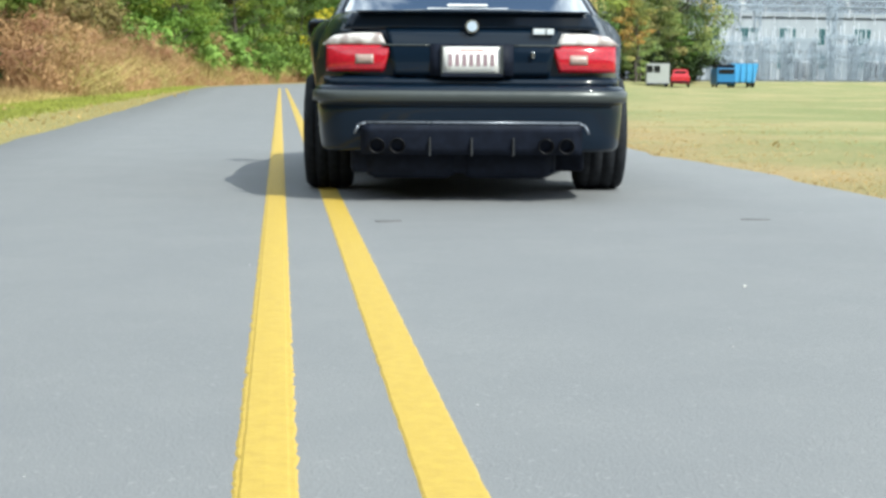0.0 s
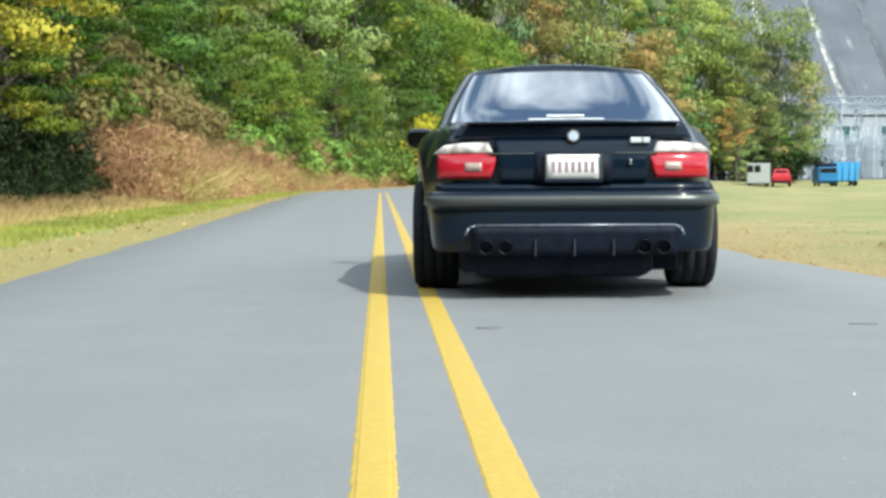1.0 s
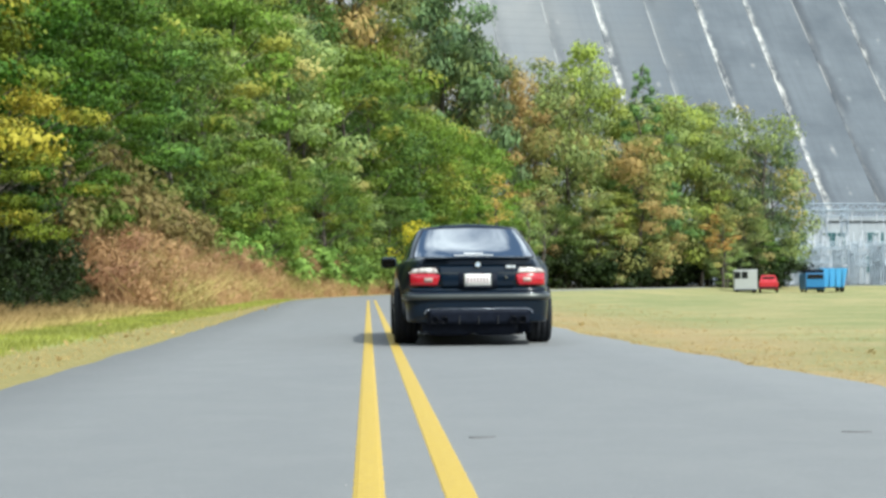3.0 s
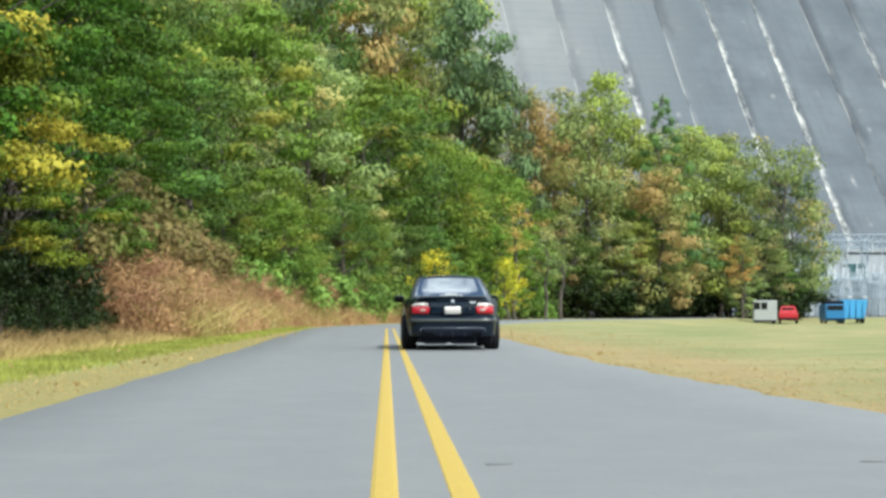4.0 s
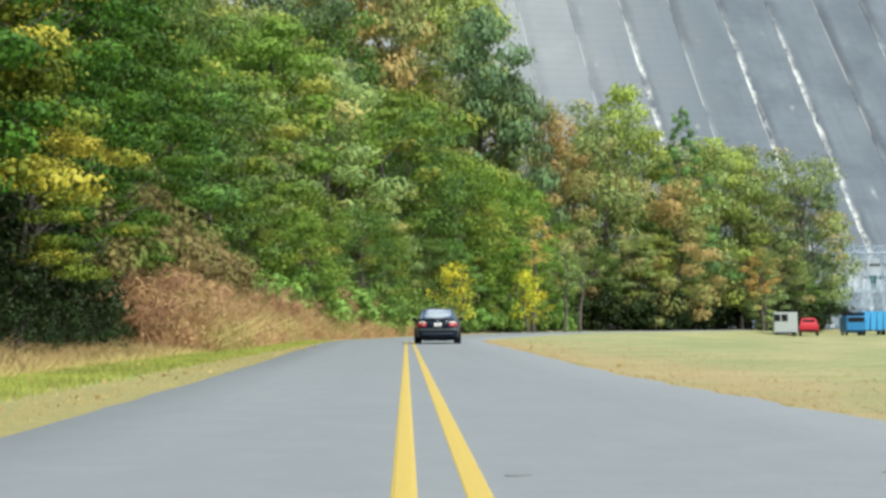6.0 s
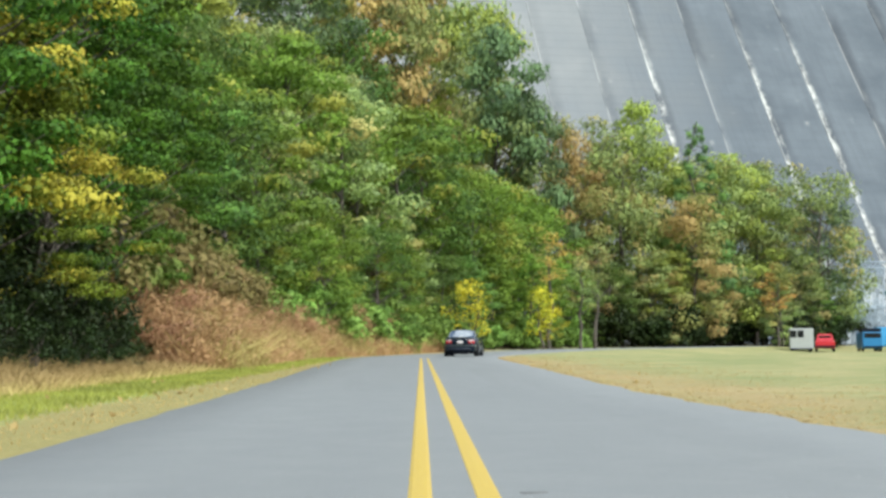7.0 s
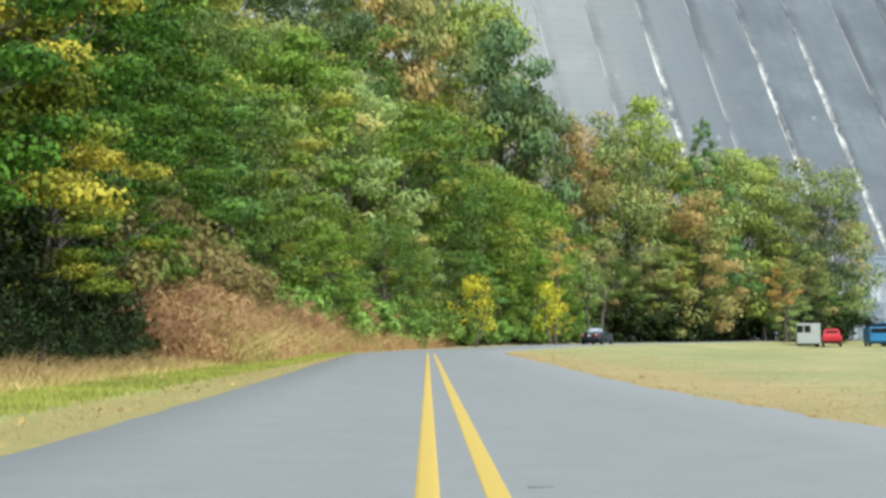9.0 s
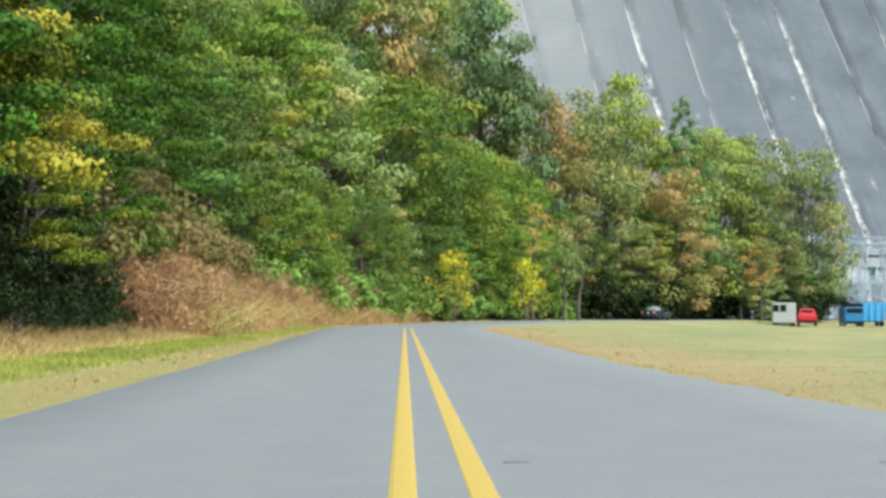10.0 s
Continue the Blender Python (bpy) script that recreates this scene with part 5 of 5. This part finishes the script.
    bed = part("bed", bm, pale_blue, tip)
    for x in (-0.95, -0.32, 0.32, 0.95):
        part("rib", boxes((x - 0.05, x + 0.05, -0.20, -0.02, 0.55, 2.40), bevel=0.01), pale_blue, bed)
    part("chassis", boxes((-0.5, 0.5, 0.1, 6.2, 0.42, 0.92), bevel=0.02), DARK_PLASTIC, tip)
    cab = part("cab", tapered(bmesh.new(), 1.1, 4.3, 6.2, 0.9, 2.4, 0.98, 4.35, 5.6), blue, tip)
    part("cab_window", boxes((-0.85, 0.85, 4.26, 4.33, 1.7, 2.2), bevel=0.01), glass, cab)
    for x in (-1.0, 1.0):
        for y in (0.9, 2.1, 5.2):
            simple_wheel(tip, x, y, 0.48, 0.28)


# ---- switchyard and powerhouse at the dam's foot ----
def lattice(bm, a, b, wide, step, r=0.05):
    """A square lattice mast or beam from a to b."""
    a, b = Vector(a), Vector(b)
    d = (b - a)
    n = max(2, int(d.length / step))
    d.normalize()
    s = Vector((1, 0, 0)) if abs(d.z) > 0.5 else Vector((0, 0, 1))
    q = d.cross(s).normalized()
    corners = [(s + q) * wide / 2, (s - q) * wide / 2, (-s - q) * wide / 2, (-s + q) * wide / 2]
    for c in corners:
        bar(bm, a + c, b + c, r, r, 4)
    for i in range(n):
        p0, p1 = a.lerp(b, i / n), a.lerp(b, (i + 1) / n)
        for k in range(4):
            c, e = corners[k], corners[(k + 1) % 4]
            bar(bm, p0 + (c if i % 2 else e), p1 + (e if i % 2 else c), r * 0.7, r * 0.7, 4)


def switchyard():
    steel = m_plain("pale_galvanised_steel", (0.38, 0.44, 0.50), 0.5, 0.3, 0.12, 2)
    ceramic = m_plain("insulator", (0.55, 0.58, 0.62), 0.3, 0, 0.1, 5)
    rng = np.random.default_rng(77)

    def ground(x, y):
        return land_at(x, y)

    # tall gantries
    g = thing("steel_gantry", pose(78, 236, ground(78, 236), 0, 0, 4), "pale steel lattice gantry over the switchyard", "gantry", "switchyard gantries")
    for x in (-9, 9):
        bm = bmesh.new()
        lattice(bm, (x, 0, 0), (x, 0, 13.5), 1.0, 1.3, 0.07)
        part("mast", bm, steel, g)
    bm = bmesh.new()
    lattice(bm, (-9.6, 0, 12.2), (9.6, 0, 12.2), 1.0, 1.2, 0.07)
    part("beam", bm, steel, g)
    for x in (-6, -2, 2, 6):
        bm = bmesh.new()
        bar(bm, (x, 0, 11.7), (x, 0, 9.9), 0.10, 0.10, 8)
        part("insulator", bm, ceramic, g)
    for x, y, t in ((97, 240, 4), (88, 262, 6), (72, 256, -3), (107, 264, 6)):
        copy_thing(g, pose(x, y, ground(x, y), 0, 0, t))
    # low bus supports
    b = thing("bus_support", pose(64, 212, ground(64, 212)), "pale steel switchgear frame with insulators", "switchgear", "switchgear frames")
    for x in (-1.6, 1.6):
        bm = bmesh.new()
        lattice(bm, (x, 0, 0), (x, 0, 5.2), 0.38, 0.7, 0.04)
        part("post", bm, steel, b)
    bm = bmesh.new()
    lattice(bm, (-2.4, 0, 5.3), (2.4, 0, 5.3), 0.36, 0.6, 0.04)
    lattice(bm, (-2.4, 0, 3.2), (2.4, 0, 3.2), 0.26, 0.6, 0.03)
    part("crossarm", bm, steel, b)
    for x in (-2.0, 0, 2.0):
        bm = bmesh.new()
        for k in range(5):
            bar(bm, (x, 0, 5.5 + 0.28 * k), (x, 0, 5.62 + 0.28 * k), 0.15, 0.11, 8)
            bar(bm, (x, 0, 5.62 + 0.28 * k), (x, 0, 5.78 + 0.28 * k), 0.06, 0.06, 6)
        part("insulator", bm, ceramic, b)
    for row, y in enumerate((210, 214, 218, 222, 227, 233, 246)):
        for x in np.arange(58.5 + 1.3 * row, 108, 5.2):
            if row or x > 62:
                xx, yy = x + rng.normal() * 0.5, y + rng.normal() * 0.6
                copy_thing(b, pose(xx, yy, ground(xx, yy), 0, 0, rng.normal() * 4) @ Matrix.Diagonal((1, 1, 0.85 + 0.35 * rng.random(), 1)))
    # equipment cabinets and transformers
    t = thing("transformer", pose(70, 225, ground(70, 225)), "pale grey oil transformer with cooling fins", "transformer", "transformers")
    part("tank", boxes((-1.6, 1.6, -1.1, 1.1, 0.3, 3.0), bevel=0.08), ceramic, t)
    for i in range(7):
        part("fin", boxes((-1.45 + 0.46 * i, -1.37 + 0.46 * i, -1.65, -1.12, 0.6, 2.7)), ceramic, t)
    for x in (-0.9, 0, 0.9):
        bm = bmesh.new()
        bar(bm, (x, 0, 3.0), (x, 0, 4.4), 0.16, 0.08, 8)
        part("bushing", bm, ceramic, t)
    for x in (79, 90, 101):
        copy_thing(t, pose(x, 225, ground(x, 225)))
    # wire fence in front
    f = thing("fence_post", pose(52, 204, ground(52, 204)), "thin galvanised fence post", "fence", "switchyard fence")
    bm = bmesh.new()
    bar(bm, (0, 0, 0), (0, 0, 2.3), 0.05, 0.05, 6)
    bar(bm, (0, 0, 2.3), (0, -0.25, 2.6), 0.03, 0.03, 6)
    part("post", bm, steel, f)
    bm = bmesh.new()
    for k in range(8):
        bar(bm, (0, 0, 0.2 + 0.3 * k), (2.5, 0, 0.2 + 0.3 * k), 0.012, 0.012, 3)
    part("wire", bm, steel, f)
    for i in range(1, 24):
        copy_thing(f, pose(52 + 2.5 * i, 204, ground(52 + 2.5 * i, 204)))
    # powerhouse
    wall = Mat("powerhouse_wall", 0.85)
    n, k = wall.noise(0.5, 5, 0.7, (1, 1, 0.2)), wall.noise(4, 5)
    wall.color(wall.mix(wall.math("MULTIPLY", k, 0.5), wall.ramp(n, [(0.3, (0.26, 0.29, 0.32)), (0.7, (0.38, 0.41, 0.44))]), (0.31, 0.34, 0.37))).bump(k, 0.3, 0.05)
    h = thing("powerhouse", pose(76, 284, ground(80, 284), 0, 0, 8), "long pale concrete powerhouse with tall dark windows", "building")
    part("wall", boxes((0, 90, 0, 22, -1, 12.0)), wall.m, h)
    part("roof", boxes((-0.5, 90.5, -0.5, 22.5, 12.003, 12.9), bevel=0.1), wall.m, h)
    pane = m_plain("powerhouse_glass", (0.04, 0.10, 0.11), 0.15)
    frame_mat = m_plain("window_frame", (0.30, 0.36, 0.38), 0.5)
    for i in range(11):
        for zz in (2.2, 6.8):
            x = 5 + 8 * i
            w = part("window", boxes((x - 1.9, x + 1.9, -0.10, 0.02, zz - 0.15, zz + 3.15)), frame_mat, h)
            for j in range(4):
                part("pane", boxes((x - 1.75 + 0.9 * j, x - 1.75 + 0.9 * j + 0.8, -0.14, -0.11, zz, zz + 3.0)), pane, w)


parked_vehicles()
switchyard()


# ---- small marks on the road ----
def road_marks():
    tar = m_plain("tar", (0.115, 0.115, 0.117), 0.7, 0, 0.3, 40)
    for x, y, w, d, t in ((0.468, 6.55, 0.060, 0.04, 4), (2.11, 6.57, 0.07, 0.022, -6)):
        verts, n = [], 18
        for i in range(n):
            a = 2 * math.pi * i / n
            r = 1 + 0.25 * noise.noise((math.cos(a) * 1.5 + x, math.sin(a) * 1.5, y))
            verts.append((w * r * math.cos(a), d * r * math.sin(a), 0.004))
        me = mesh_of("tar_patch", verts + [(vx * 1.05, vy * 1.05, -0.004) for vx, vy, vz in verts], [tuple(range(n))] + [(i, i + n, (i + 1) % n + n, (i + 1) % n) for i in range(n)], tar)
        ob = put("tar_patch", me)
        ob.matrix_basis = pose(x, y, 0.0, 0, 0, t)
        tagged(ob, "small dark tar patch on the asphalt", "tar patch", "tar patches")
    stone = m_plain("pale_stone", (0.48, 0.48, 0.45), 0.8, 0, 0.2, 60)
    rng = np.random.default_rng(3)
    for i in range(24):
        x, y = (1.40, 4.43) if i == 0 else (rng.uniform(-2.2, 2.7), 2.2 + 6 * rng.random() ** 1.4)
        r = 0.008 if i == 0 else 0.0015 + 0.0016 * rng.random()
        bm = bmesh.new()
        bmesh.ops.create_icosphere(bm, subdivisions=1, radius=r)
        for v in bm.verts:
            v.co *= 1 + 0.25 * rng.normal()
            v.co.z = v.co.z * 0.6 + r * 0.4
        me = bpy.data.meshes.new("pebble")
        bm.to_mesh(me)
        bm.free()
        me.materials.append(stone)
        ob = put("pebble", me)
        ob.location = (x, y, 0)
        tagged(ob, "small pale pebble lying on the asphalt", "pebble", "pebbles on the road")


road_marks()


motions()
